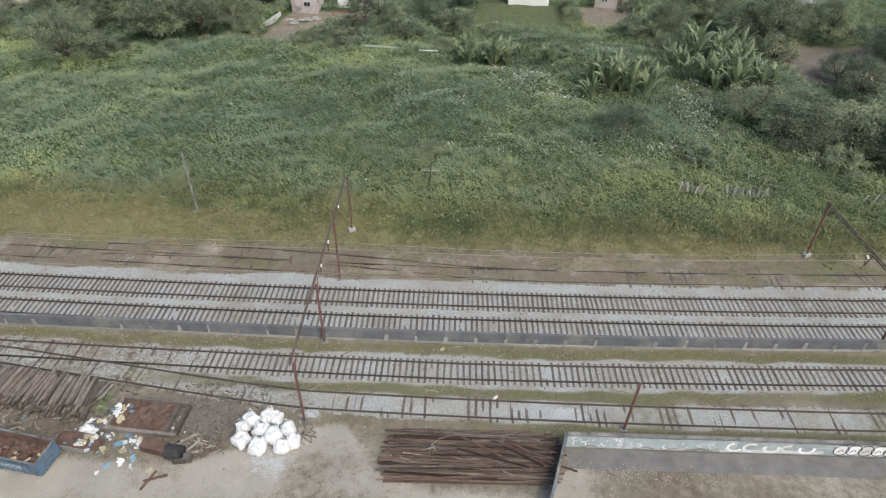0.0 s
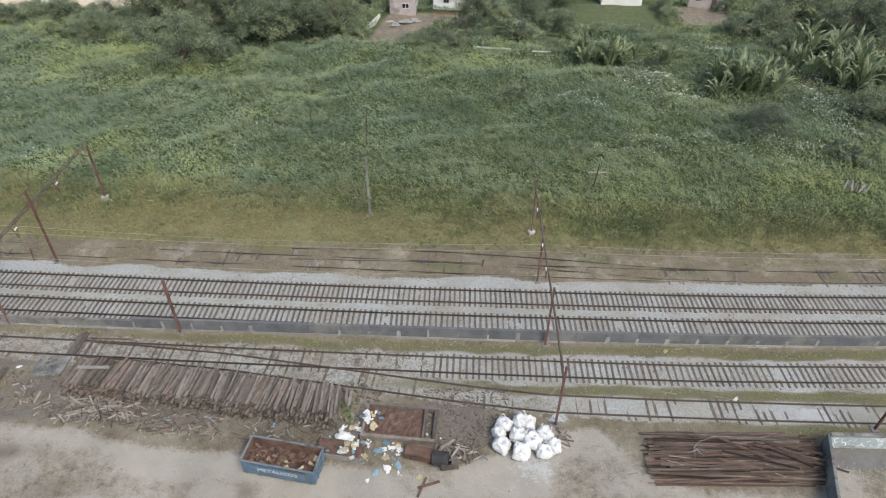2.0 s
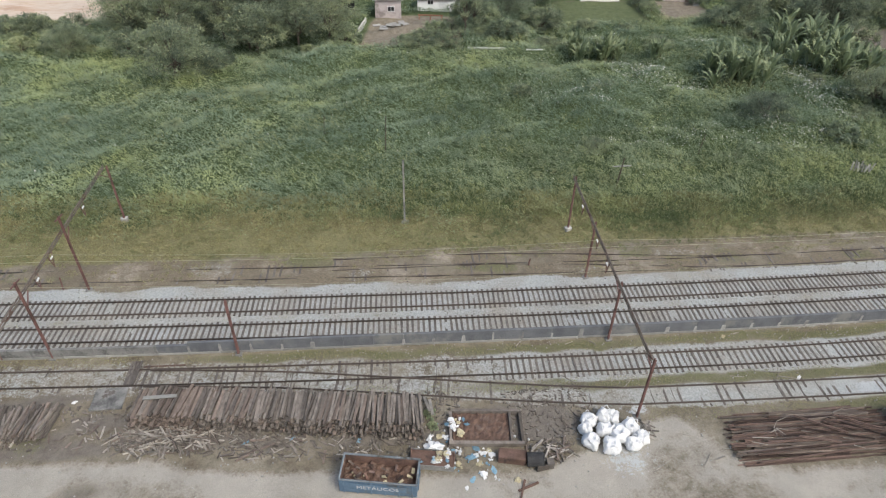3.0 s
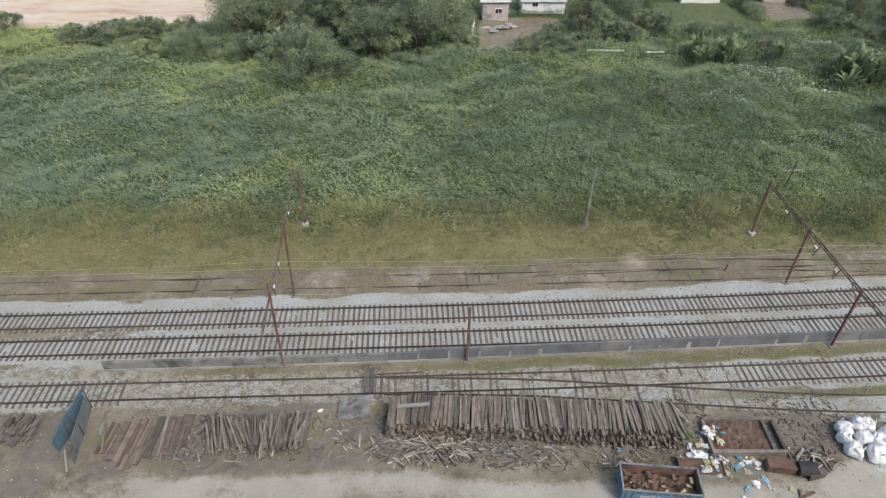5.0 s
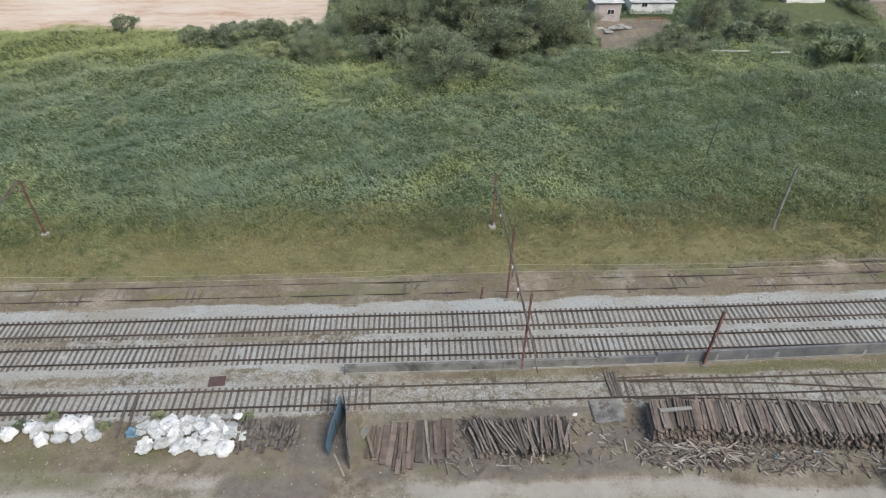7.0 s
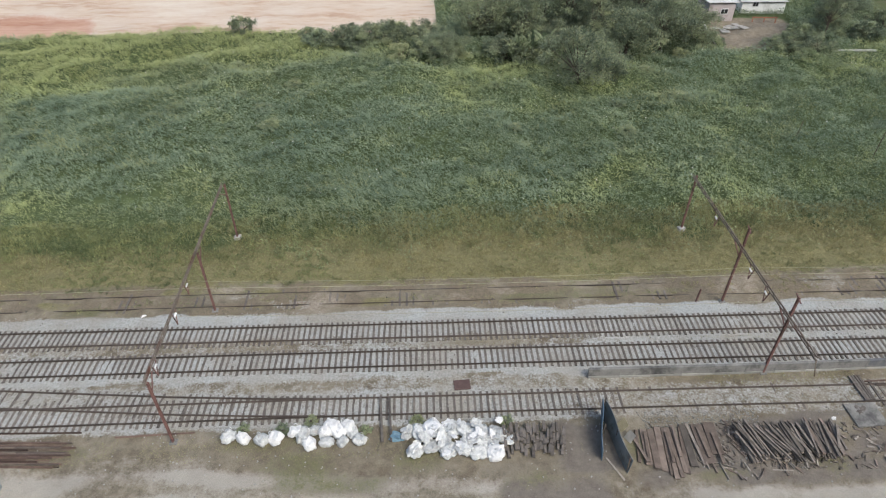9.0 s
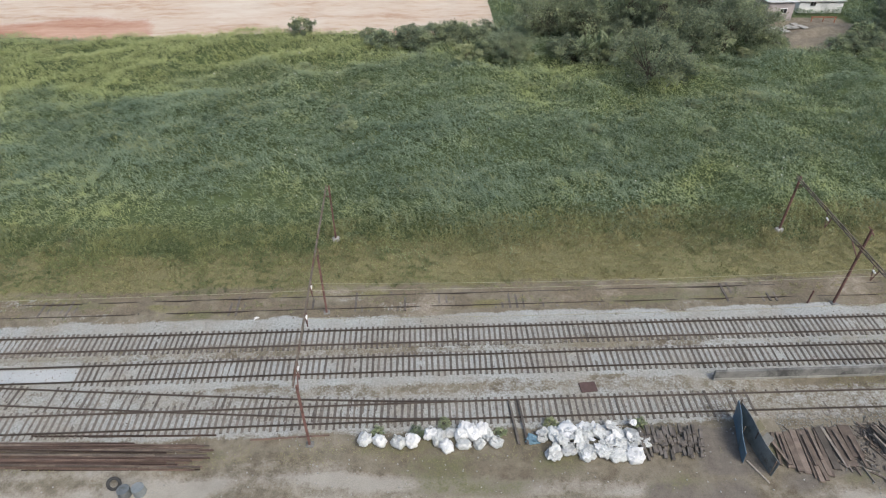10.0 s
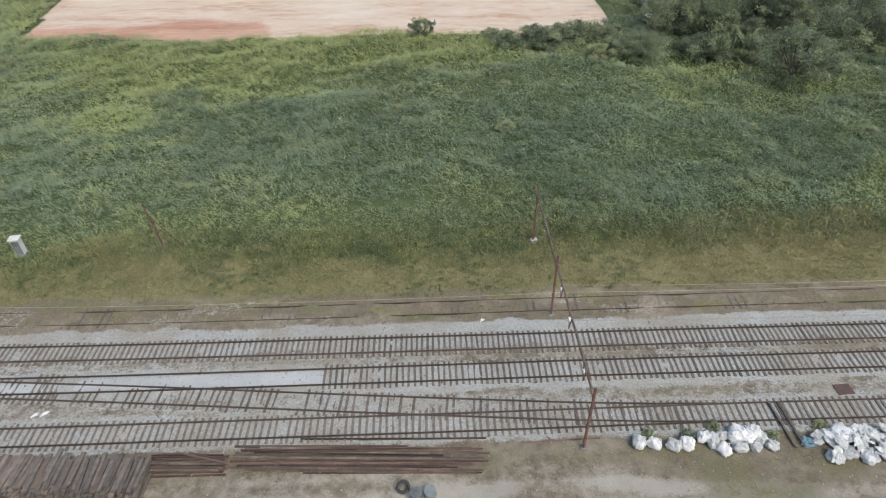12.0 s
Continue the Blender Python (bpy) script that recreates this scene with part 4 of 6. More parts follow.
    for i in range(12):
        x = rng.uniform(-16, 16)
        tree(rng.choice(["bush", "shrub", "bush"]), x, rng.uniform(95.5, 103), rng.uniform(0.45, 0.8), rng.uniform(0.6, 0.9), rng.uniform(0, 360))
    for i in range(16):
        x = rng.uniform(24, 70)
        tree(rng.choice(["bush", "round", "grey", "bush"]), x, rng.uniform(104, 116), rng.uniform(0.5, 0.85), rng.uniform(0.8, 1.2), rng.uniform(0, 360))
    for i in range(12):
        x = rng.uniform(-112, -40)
        tree("shrub", x, rng.uniform(72, 95), rng.uniform(0.35, 0.6), rng.uniform(0.6, 0.9), rng.uniform(0, 360))
    for i in range(14):
        tree("shrub", rng.uniform(-35, 50), rng.uniform(60, 92), rng.uniform(0.3, 0.6), rng.uniform(0.6, 0.9), rng.uniform(0, 360))
    for i in range(9):
        tree("pale", rng.uniform(-30, 20), rng.uniform(54.5, 63), rng.uniform(0.22, 0.36), rng.uniform(0.7, 1.0), rng.uniform(0, 360))


wood()


def banana_leaf(seed):
    """One long arching blade with a raised midrib and a torn, wavy edge."""
    rng = random.Random(seed)
    v, f, n = [], [], 7
    for i in range(n):
        t = i / (n - 1)
        x, z = 2.3 * t, 1.75 * math.sin(1.75 * t) - 0.1 * t
        w = 0.235 * math.sin(math.pi * min(1, 0.06 + 0.94 * t) ** 0.9) + 0.015
        v += [(x, -w, z - 0.3 * w + rng.uniform(-0.05, 0.05)), (x, 0, z + 0.03), (x, w, z - 0.3 * w + rng.uniform(-0.05, 0.05))]
    for i in range(n - 1):
        for j in range(2):
            a = 3 * i + j
            f.append((a, a + 1, a + 4, a + 3))
    me = mesh_of("leaf", v, f, G_BANANA)
    me.attributes.new("tint", "FLOAT", "POINT").data.foreach_set("value", np.full(len(v), rng.uniform(0.2, 0.9), np.float32))
    me.attributes.new("dry", "FLOAT", "POINT").data.foreach_set("value", np.full(len(v), rng.choice([0, 0, 0, 0.25]), np.float32))
    return me


def bananas():
    rng = random.Random(3)
    blades = [banana_leaf(i) for i in range(8)]
    first = []
    for k in range(3):
        t = thing("banana_plant", 0, 0, 0, 0, "banana plant with long arching torn green leaves", "banana plant", "banana clumps at the field's edge")
        part("stem", tube("stem", (0, 0, -0.2), (0.05, 0, 1.5), 0.14, 0.09, M_STEM, 7), t)
        for i in range(12):
            part("leaf", rng.choice(blades), t, "", pose(0.05, 0, 0.5 + 0.1 * i, 0, rng.uniform(-52, 8), i * 137.5 + rng.uniform(-15, 15)))
        first.append(t)
    used = set()
    for cx, cy, rx, ry, n in ((20, 84, 4.4, 3.0, 24), (35.5, 86.5, 4.2, 3.6, 24), (35.5, 95.0, 4.0, 4.0, 18), (4.5, 91.8, 7, 1.8, 20), (-63.8, 95.6, 2.6, 1.3, 9), (29, 88.5, 2.0, 2.0, 4)):
        for _ in range(n):
            x, y, s = cx + rng.uniform(-rx, rx), cy + rng.uniform(-ry, ry), rng.uniform(0.75, 1.15) * (0.85 if cx < -50 else 0.9 if cx < 10 else 1)
            z = float(mound(np.array([x]), np.array([y]))[0])
            m = pose(x, y, z, rng.uniform(-6, 6), rng.uniform(-6, 6), rng.uniform(0, 360)) @ Matrix.Diagonal((s, s, s * 1.1, 1))
            k = rng.randrange(3)
            if k not in used:
                used.add(k)
                first[k].matrix_basis = m
            else:
                copy_thing(first[k], m)


bananas()

# ---- houses and yards beyond the field ----


def house(x, y, rz, w, d, h, wall_mat, label, roof_mat=None, windows=((0.0, 1.2),), door=None, over=0.4):
    t = thing("house", x, y, 0, rz, label, "house", "houses beyond the field")
    part("wall", box("wall", w, 0.18, h, wall_mat, 0.0), t, "", pose(0, 0.09, 0))
    part("wall", box("wall", w, 0.18, h, wall_mat, 0.0), t, "", pose(0, d - 0.09, 0))
    for s in (-1, 1):
        part("wall", box("wall", 0.18, d - 0.37, h, wall_mat, 0.0), t, "", pose(s * (w / 2 - 0.09), d / 2, 0))
    part("roof", bevelled("roof", w + 2 * over, d + 2 * over, 0.12, roof_mat or M_ROOF, 0.03, 1), t, "", pose(0, d / 2, h + 0.1, -4, 0, 0))
    for wx, ww in windows:
        wd = part("window", box("window", ww, 0.06, 0.9, M_WHITE), t, "", pose(wx, -0.032, 1.25))
        part("pane", box("pane", ww * 0.42, 0.02, 0.74, M_DARK), wd, "", pose(-ww * 0.24, -0.042, 0.08))
        part("pane", box("pane", ww * 0.42, 0.02, 0.74, M_DARK), wd, "", pose(ww * 0.24, -0.042, 0.08))
    if door is not None:
        part("door", box("door", 0.85, 0.05, 2.05, M_TIMBER_RED), t, "", pose(door, -0.027, 0.02))
    return t


def settlement():
    rng = random.Random(9)
    house(-29.3, 110.2, 0, 4.4, 5, 2.9, M_RENDER, "small pinkish rendered house with a grey sheet roof", windows=((0.5, 1.2),))
    house(-37.3, 112.5, 5, 4.5, 4, 2.3, M_DARK, "dark shed with a light grey sheet roof", windows=(), over=0.6)
    house(-20.5, 113.5, -2, 7.5, 4, 1.8, M_WHITEWALL, "low white outbuilding with a pale roof", windows=((-1.5, 1.0),), over=0.3)
    house(9.3, 118.2, 0, 7.2, 5, 2.9, M_WHITEWALL, "white house with a vertical-boarded wall", windows=())
    house(23.8, 117.6, -8, 5.6, 5, 2.9, M_RENDER, "grey house with steps beside a dirt yard", windows=((-1.2, 1.1),), door=1.5)
    house(60.3, 118.5, -20, 7.5, 6, 3.4, M_WHITEWALL, "white two-tone house with a small dark window", windows=((1.5, 0.9),), over=0.5)
    house(-66.5, 118.5, 0, 5, 4, 2.6, M_WHITEWALL, "pale house half hidden by trees", windows=((0, 1.2),))
    house(-70.2, 108.3, 10, 2.4, 2.4, 1.7, M_DARK, "small dark hut with a grey roof under the trees", windows=(), over=0.25)
    steps_t = thing("stair", 26.3, 115.4, 0, -8, "pale concrete steps up to a house", "stair")
    for i in range(6):
        part("step", box("step", 1.1, 0.3, 0.18 * (i + 1), M_CONCRETE_PALE, 0.005), steps_t, "", pose(0, 0.305 * i, 0))
    w = tagged(new("wall_yard"), "pale plastered side wall of a dirt yard", "wall", kind="structure")
    for i in range(6):
        part("wall_panel", box("wall_panel", 0.16, 1.95, 1.2 - 0.06 * (i % 3), M_WHITEWALL if i > 2 else M_CONCRETE, 0.02), w, "", pose(-35.0 + i * 0.36, 97.3 + i * 1.98, -0.1, 0, 0, -10))
    w = tagged(new("wall_yard_front"), "low dark retaining wall of planks below the yard", "wall", kind="structure")
    for i in range(7):
        part("plank", box("plank", 1.66, 0.12, 0.75 - 0.1 * (i % 2), M_TIMBER if i % 3 else M_RUST, 0.04), w, "", pose(-33.6 + i * 1.7, 96.4 - 0.12 * i, -0.1, 0, 0, -4))
    for i in range(9):
        single("paving_slab", bevelled("paving_slab", rng.uniform(1.0, 1.7), rng.uniform(0.7, 1.1), 0.06, M_CONCRETE_PALE, 0.02, 1), pose(-31 + i * 0.62 + rng.uniform(-0.3, 0.3), 108.6 - (i % 3) * 0.8 - (1.6 if i < 4 else 0), 0.06, 0, 0, rng.uniform(-30, 30)), "broken pale concrete slab lying in the dirt yard", "slab", "slabs in the yard")
    single("water_pipe", tube("water_pipe", (-2.9, 0.2, 0.75), (2.8, -0.3, 0.8), 0.16, 0.16, M_WHITE, 10), pose(-14.2, 95.0, 0), "long white pipe lying in the weeds", "pipe")
    single("water_pipe", tube("water_pipe", (-1.4, 0, 0.8), (1.4, 0.05, 0.8), 0.12, 0.12, M_WHITE, 10), pose(-6.9, 94.0, 0), "short white pipe lying in the weeds", "pipe")
    bench = thing("timber_rack", -22.2, 109.0, 0, -5, "rusty red timber rack in the yard", "rack")
    part("rail", box("rail", 4.2, 0.15, 0.15, M_BRICK), bench, "", pose(0, 0, 0.9))
    for i in range(3):
        part("post", box("post", 0.12, 0.12, 0.9, M_BRICK), bench, "", pose(-1.9 + 1.9 * i, 0, 0))
    heap = [box("rubble", 0.35, 0.25, 0.2, M_BRICK, 0.06), box("rubble", 0.4, 0.3, 0.2, M_WHITEWALL, 0.06)]
    t = thing("rubble_heap", 57.4, 91.5, 0, 0, "small heap of pink bricks and white rubble", "rubble")
    for i in range(28):
        part("brick", heap[i % 3 == 0], t, "", pose(rng.gauss(0, 0.7), rng.gauss(0, 0.5), abs(rng.gauss(0.1, 0.15)), rng.uniform(-30, 30), rng.uniform(-30, 30), rng.uniform(0, 360)))
    # leaning fence boards
    for x0, n, y0, x1 in ((22.4, 10, 58.3, 0.27), (27.6, 17, 58.7, 0.28), (41.5, 7, 58.0, 0.3)):
        t = thing("broken_fence", x0, y0, 0, 0, "broken fence of grey weathered boards in the grass", "fence", "broken fences")
        for i in range(n):
            h = rng.uniform(0.7, 1.2)
            part("board", box("board", 0.17, 0.05, h, M_CONCRETE if i % 3 else M_STREAK, 0.015), t, "", pose(i * x1, rng.uniform(-0.15, 0.15), float(mound(np.array([x0 + i * x1]), np.array([y0]))[0]) + 0.5, rng.uniform(-16, 8), rng.uniform(-14, 16), rng.uniform(-15, 15)))


settlement()

# ---- overhead line: portal frames, masts, wires ----


def h_column(h, w=0.14, d=0.14):
    """A rolled H section standing h high."""
    v, f = [], []
    for sx, sy, ox, oy in ((w, 0.03, 0, d / 2), (w, 0.03, 0, -d / 2), (0.03, d - 0.032, 0, 0)):
        f += [tuple(len(v) + k for k in q) for q in BOX]
        v += [(x + ox, y + oy, z) for x, y, z in box_verts(sx, sy, h)]
    return mesh_of("leg", v, f, M_STEEL_RED)


def lattice_beam(length, z, depth=0.26):
    """Two chords with cross pieces, along y from 0."""
    v, f = [], []

    def add(a, b, w):
        a, b = Vector(a), Vector(b)
        q = (b - a).to_track_quat("Z", "Y").to_matrix()
        f.extend(tuple(len(v) + k for k in face) for face in BOX)
        v.extend(p + q @ Vector((x * w / 2, y * w / 2, 0)) for p in (a, b) for x, y in ((-1, -1), (1, -1), (1, 1), (-1, 1)))

    add((0, 0, z), (0, length, z), 0.08)
    add((0, 0, z - depth), (0, length, z - depth), 0.08)
    n = max(2, int(length / 0.8))
    for i in range(n):
        y0, y1 = length * i / n, length * (i + 1) / n
        add((0, y0, z - (depth if i % 2 else 0)), (0, y1, z - (0 if i % 2 else depth)), 0.05)
    return mesh_of("beam", v, f, M_STEEL_GREY)


def portal(x, legs, beam, z, lean=0.0, drops=(), tops=(), rz=0.0, beam_end=0.0):
    t = thing("catenary_portal", x, legs[0], 0, rz, "rusty red steel portal frame spanning the tracks", "catenary portal", "overhead line supports")
    y0 = legs[0]
    part("beam", lattice_beam(beam[1] - beam[0], z), t, "grey weathered lattice beam", pose(0, beam[0] - y0, 0))
    for i, y in enumerate(legs):
        top = z - 0.05 if y not in tops else z + 1.5
        leg = part("leg", h_column(top), t, "", pose(0.24, y - y0, 0, 0, lean, 0))
        far = y > 48
        part("footing", bevelled("footing", 0.7 if far else 0.55, 0.5, 0.5 if far else 0.2, M_CONCRETE_PALE if far else M_CONCRETE, 0.03, 1), t, "concrete footing", pose(0.24, y - y0, -0.12, 0, 0, 8 * i))
        if y in tops:
            part("cross_arm", bar("cross_arm", (-0.1, -0.5, top - 0.15), (0.1, 0.5, top - 0.1), 0.08, 0.08, M_STEEL_RED), leg)
        s = 1 if i < len(legs) - 1 else -1
        part("brace", bar("brace", (0.24, y - y0, z - 1.3), (0.1, y - y0 + s * 1.2, z - 0.32), 0.07, 0.07, M_STEEL_RED), t)
    for y in drops:
        d = part("drop_arm", bar("drop_arm", (0, y - y0 - 0.35, z - 0.3), (0, y - y0, z - 1.6), 0.06, 0.06, M_STEEL_RED), t)
        part("strut", bar("strut", (0, y - y0 + 0.35, z - 0.3), (0, y - y0, z - 1.55), 0.05, 0.05, M_STEEL_RED), d)
        part("insulator", tube("insulator", (0, y - y0 - 0.1, z - 0.75), (0, y - y0 + 0.25, z - 0.7), 0.07, 0.07, M_WHITE), d, "white insulator")
    if beam_end:
        part("end_rod", bar("end_rod", (0, beam[0] - y0, z - 0.3), (0.25, beam[0] - y0 - 0.2, z - beam_end), 0.07, 0.07, M_STEEL_GREY), t)
    return t


portal(-11.1, (27.5, 35.15, 42.8, 49.9), (27.4, 50.0), 6.3, drops=(38.0, 41.0, 46.0), rz=0.8)
portal(-55.1, (35.2, 43.1, 53.3), (31.0, 53.4), 6.4, lean=0.8, drops=(38.0, 40.6, 47.5), tops=(35.2, 43.1), beam_end=1.6, rz=0.8)
portal(-98.6, (31.1, 44.1, 54.0), (31.1, 54.1), 6.4, drops=(37.8, 41.0, 33.0), rz=0.2)
portal(34.2, (28.8, 37.4, 49.3), (28.7, 49.4), 6.3, drops=(39.5, 42.4), rz=5.5)


def mast(x, y, h, label, rx=0.0, ry=0.0, material=None, wide=0.165):
    t = thing("mast", x, y, 0, 0, label, "mast", "line masts")
    me = h_column(h, wide, wide)
    if material:
        me.materials[0] = material
    part("column", me, t, "", pose(0, 0, 0, rx, ry, 0))
    part("footing", bevelled("footing", 0.55, 0.55, 0.2, M_CONCRETE, 0.03, 1), t, "concrete footing", pose(0, 0, -0.12))
    return t


mast(-40.6, 35.0, 5.8, "lone red oxide steel mast beside the low wall", 0.5, 0.5)
mast(11.9, 28.3, 5.1, "thin rusty mast standing behind a graffitied wall", 0, 1.5, wide=0.13)
lean = mast(-134.3, 55.4, 5.0, "leaning rusty lattice mast in the grass", 0, -6, wide=0.11)
part("stay", bar("stay", (-0.3, 0, 3.6), (2.4, -0.6, -0.1), 0.05, 0.05, M_STEEL_RED), lean)
part("stay", bar("stay", (-0.1, 0, 2.0), (1.4, -0.3, 1.2), 0.05, 0.05, M_STEEL_RED), lean)
pole = thing("concrete_pole", -27.3, 51.9, 0, 0, "grey square concrete pole at the edge of the grass", "pole")
part("shaft", bar("shaft", (0, 0, -0.2), (0.0, 0, 7.2), 0.17, 0.17, M_CONCRETE), pole)
part("footing", bevelled("footing", 0.8, 0.7, 0.2, M_CONCRETE_PALE, 0.03, 1), pole, "", pose(0, 0, -0.1))
pole = thing("wooden_pole", -4.2, 57.5, 0, 0, "thin dark wooden pole with a pale cross-arm", "pole")
part("shaft", tube("shaft", (0, 0, -0.2), (0.3, 0.1, 3.5), 0.09, 0.06, M_BARK), pole)
part("cross_arm", bar("cross_arm", (-0.75, 0.08, 2.5), (1.2, 0.08, 2.55), 0.09, 0.09, M_CONCRETE_PALE), pole, "pale cross-arm")
for px, py, ph in ((-36.7, 68.5, 3.4), (7.5, 64.2, 2.4), (-29.4, 64.7, 5.2)):
    single("thin_pole", tube("thin_pole", (0, 0, -0.2), (0.3, 0.1, ph), 0.06, 0.04, M_BARK, 6), pose(px, py, 0), "thin dark pole standing in the weeds", "pole", "thin poles in the field")
for sx, sy, sh in ((-57.2, 43.2, 1.4), (-16.0, 44.6, 0.8)):
    single("iron_stub", bar("iron_stub", (0, 0, -0.1), (0.12, 0.05, sh), 0.12, 0.1, M_STEEL_RED), pose(sx, sy, 0), "short rusty iron stub in the ballast", "post")


def wire(offset, z, label, xs, sag, r=0.013):
    pts = []
    for a, b in zip(xs[:-1], xs[1:]):
        for i in range(12):
            u = i / 12
            x = a + (b - a) * u
            pts.append((x, float(line(x)) + offset, z - 4 * sag * u * (1 - u)))
    prof = [(r * math.cos(k * 1.2566), r * math.sin(k * 1.2566)) for k in range(5)]
    single("overhead_wire", sweep("overhead_wire", pts, prof, M_WIRE), pose(0, 0, 0), label, "wire", "overhead wires")


SPANS = (-190, -143, -98.6, -55.2, -11.1, 32.5, 78)
wire(-1.0, 5.55, "thin pale contact wire over the far main track", SPANS, 0.25)
wire(-3.95, 5.5, "thin pale contact wire over the second track", SPANS[2:], 0.3)
wire(-0.9, 6.2, "slack messenger wire above the contact wire", SPANS[2:], 0.45, 0.012)

# ---- concrete bay with sprayed wall ----


def stroke(pts, w, material):
    """A painted stroke on the wall face (x along, z up), a few millimetres thick."""
    v, f = [], []
    for i, (x, z) in enumerate(pts):
        a, b = pts[max(i - 1, 0)], pts[min(i + 1, len(pts) - 1)]
        dx, dz = b[0] - a[0], b[1] - a[1]
        k = math.hypot(dx, dz) or 1
        nx, nz = -dz / k * w / 2, dx / k * w / 2
        v += [(x - nx, 0, z - nz), (x + nx, 0, z + nz), (x + nx, -0.006, z + nz), (x - nx, -0.006, z - nz)]
    for i in range(len(pts) - 1):
        for j in range(4):
            f.append((4 * i + j, 4 * i + (j + 1) % 4, 4 * i + 4 + (j + 1) % 4, 4 * i + 4 + j))
    f += [(3, 2, 1, 0), tuple(range(4 * len(pts) - 4, 4 * len(pts)))]
    return mesh_of("paint_mark", v, f, material)


def bay():
    rng = random.Random(4)
    L = 62.0
    ax, ay, g = 7.6, 26.55, 1.6
    w = tagged(new("wall_bay"), "concrete bay wall covered in pale blue and white spray paint", "wall", kind="structure")
    w.matrix_basis = pose(ax, ay, 0, 0, 0, g)
    for i in range(16):
        part("wall_panel", bevelled("wall_panel", L / 16 - 0.012, 0.2, 1.5 + 0.02 * (i % 3), M_CONCRETE, 0.015, 1), w, "", pose(L / 16 * (i + 0.5), 0.1, -0.05))
        part("paint_mark", box("paint_mark", L / 16 - 0.016, 0.005, rng.uniform(1.2, 1.36), M_PALE_BLUE, 0.001), w, "washed out pale blue paint", pose(L / 16 * (i + 0.5), -0.001, 0.08))
        part("coping", bevelled("coping", L / 16 - 0.012, 0.25, 0.06, M_CONCRETE, 0.015, 1), w, "", pose(L / 16 * (i + 0.5), 0.1, 1.49))
    front = -0.0065
    x = 0.5
    while x < 11:
        for z in (0.98, 0.5):
            if rng.random() < (0.95 if x < 3.6 else 0.6):
                r, turn, start = rng.uniform(0.14, 0.24), rng.choice((0.55, 0.8, -0.7)), rng.uniform(0, 6)
                arc = [(x + r * math.cos(k * turn + start) + 0.03 * k, z + rng.uniform(-0.03, 0.03) + r * math.sin(k * turn + start)) for k in range(rng.randint(4, 8))]
                part("paint_mark", stroke(arc, 0.055, M_WHITE), w, "", pose(0, front - (0.001 if z < 0.7 else 0.0), 0))
        x += rng.uniform(0.45, 0.6) if x < 3.6 else rng.uniform(0.6, 1.3)
    for x0, wd in ((1.0, 1.1), (4.6, 1.5), (6.4, 2.2), (8.2, 1.8), (9.6, 1.6)):
        part("paint_mark", stroke([(x0, 0.14), (x0 + wd * 0.35, 0.24), (x0 + wd * 0.6, 0.34), (x0 + wd, 0.16)], 0.22, M_STREAK), w, "pale dust-coloured smear", pose(0, front + 0.0005, 0))
    for x0, h, wd in ((11.5, 0.95, 0.3), (12.6, 0.9, 0.34), (14.0, 1.0, 0.4), (15.2, 0.7, 0.3), (16.4, 0.95, 0.34)):
        a0 = rng.uniform(0, 3)
        part("paint_mark", stroke([(x0 + 0.5 * math.cos(a0 + k * 0.5), 0.68 + h * 0.45 * math.sin(a0 + k * 0.5)) for k in range(9)], wd * 0.6, M_WHITE), w, "", pose(0, front - 0.002, 0))
    part("paint_mark", stroke([(10.6, 0.18), (12, 0.3), (13.5, 0.25), (15, 0.35), (16.5, 0.28), (17.6, 0.4)], 0.3, M_WHITE), w, "", pose(0, front - 0.001, 0))
    for i in range(6):
        x0 = 18.7 + i * 0.85
        ring = [(x0 + 0.5 * math.cos(k * 0.524), 0.72 + 0.58 * math.sin(k * 0.524) + 0.06 * (i % 2)) for k in range(13)]
        part("paint_mark", stroke([(x0 - 0.42, 0.7), (x0 + 0.42, 0.74)], 0.95, M_WHITE), w, "", pose(0, front - 0.002, 0))
        part("paint_mark", stroke(ring, 0.075, M_BLACK), w, "", pose(0, front - 0.009, 0))
        part("paint_mark", stroke([(x0 - 0.2, 0.5), (x0 + 0.05, 0.8), (x0 + 0.2, 0.6)], 0.07, M_BLACK), w, "", pose(0, front - 0.009, 0))
    wing = tagged(new("wall_bay_wing"), "mossy concrete side wall of the bay", "wall", kind="structure")
    wing.matrix_basis = pose(ax - 0.12, ay, 0, 0, 0, -16)
    for i in range(8):
        part("wall_panel", bevelled("wall_panel", 0.2, 1.19, 1.5 - 0.02 * (i % 2), M_CONCRETE if i % 3 else M_GREY_SHEET, 0.015, 1), wing, "", pose(0, 0.2 - 0.6 - 1.2 * i, -0.05, 0, 0, 0))
    slab = single("wall_footing", bevelled("wall_footing", L, 1.55, 0.1, M_APRON, 0.03, 1), pose(ax + L / 2 * math.cos(radians(g)), ay - 0.85 + L / 2 * math.sin(radians(g)), -0.05, 0, 0, g), "dark stained concrete apron along the wall", "apron", kind="structure")
    v, f = [], []
    for i in range(330):
        x = ax + 0.3 + abs(rng.gauss(0, 5.0)) % 24
        y = ay - 1.95 + rng.gauss(0, 0.4) + (x - ax) * 0.028
        s = rng.uniform(0.02, 0.06)
        f += [tuple(len(v) + k for k in q) for q in BOX]
        v += [Vector((x, y, 0.02)) + Vector(p) for p in box_verts(s, s * 1.3, s * 0.8, s * 0.25, rng)]
    tagged(new("rubble_bits", mesh_of("rubble_bits", v, f, M_STREAK)), "loose rubble bits along the bay floor", "rubble", kind="stuff")


bay()

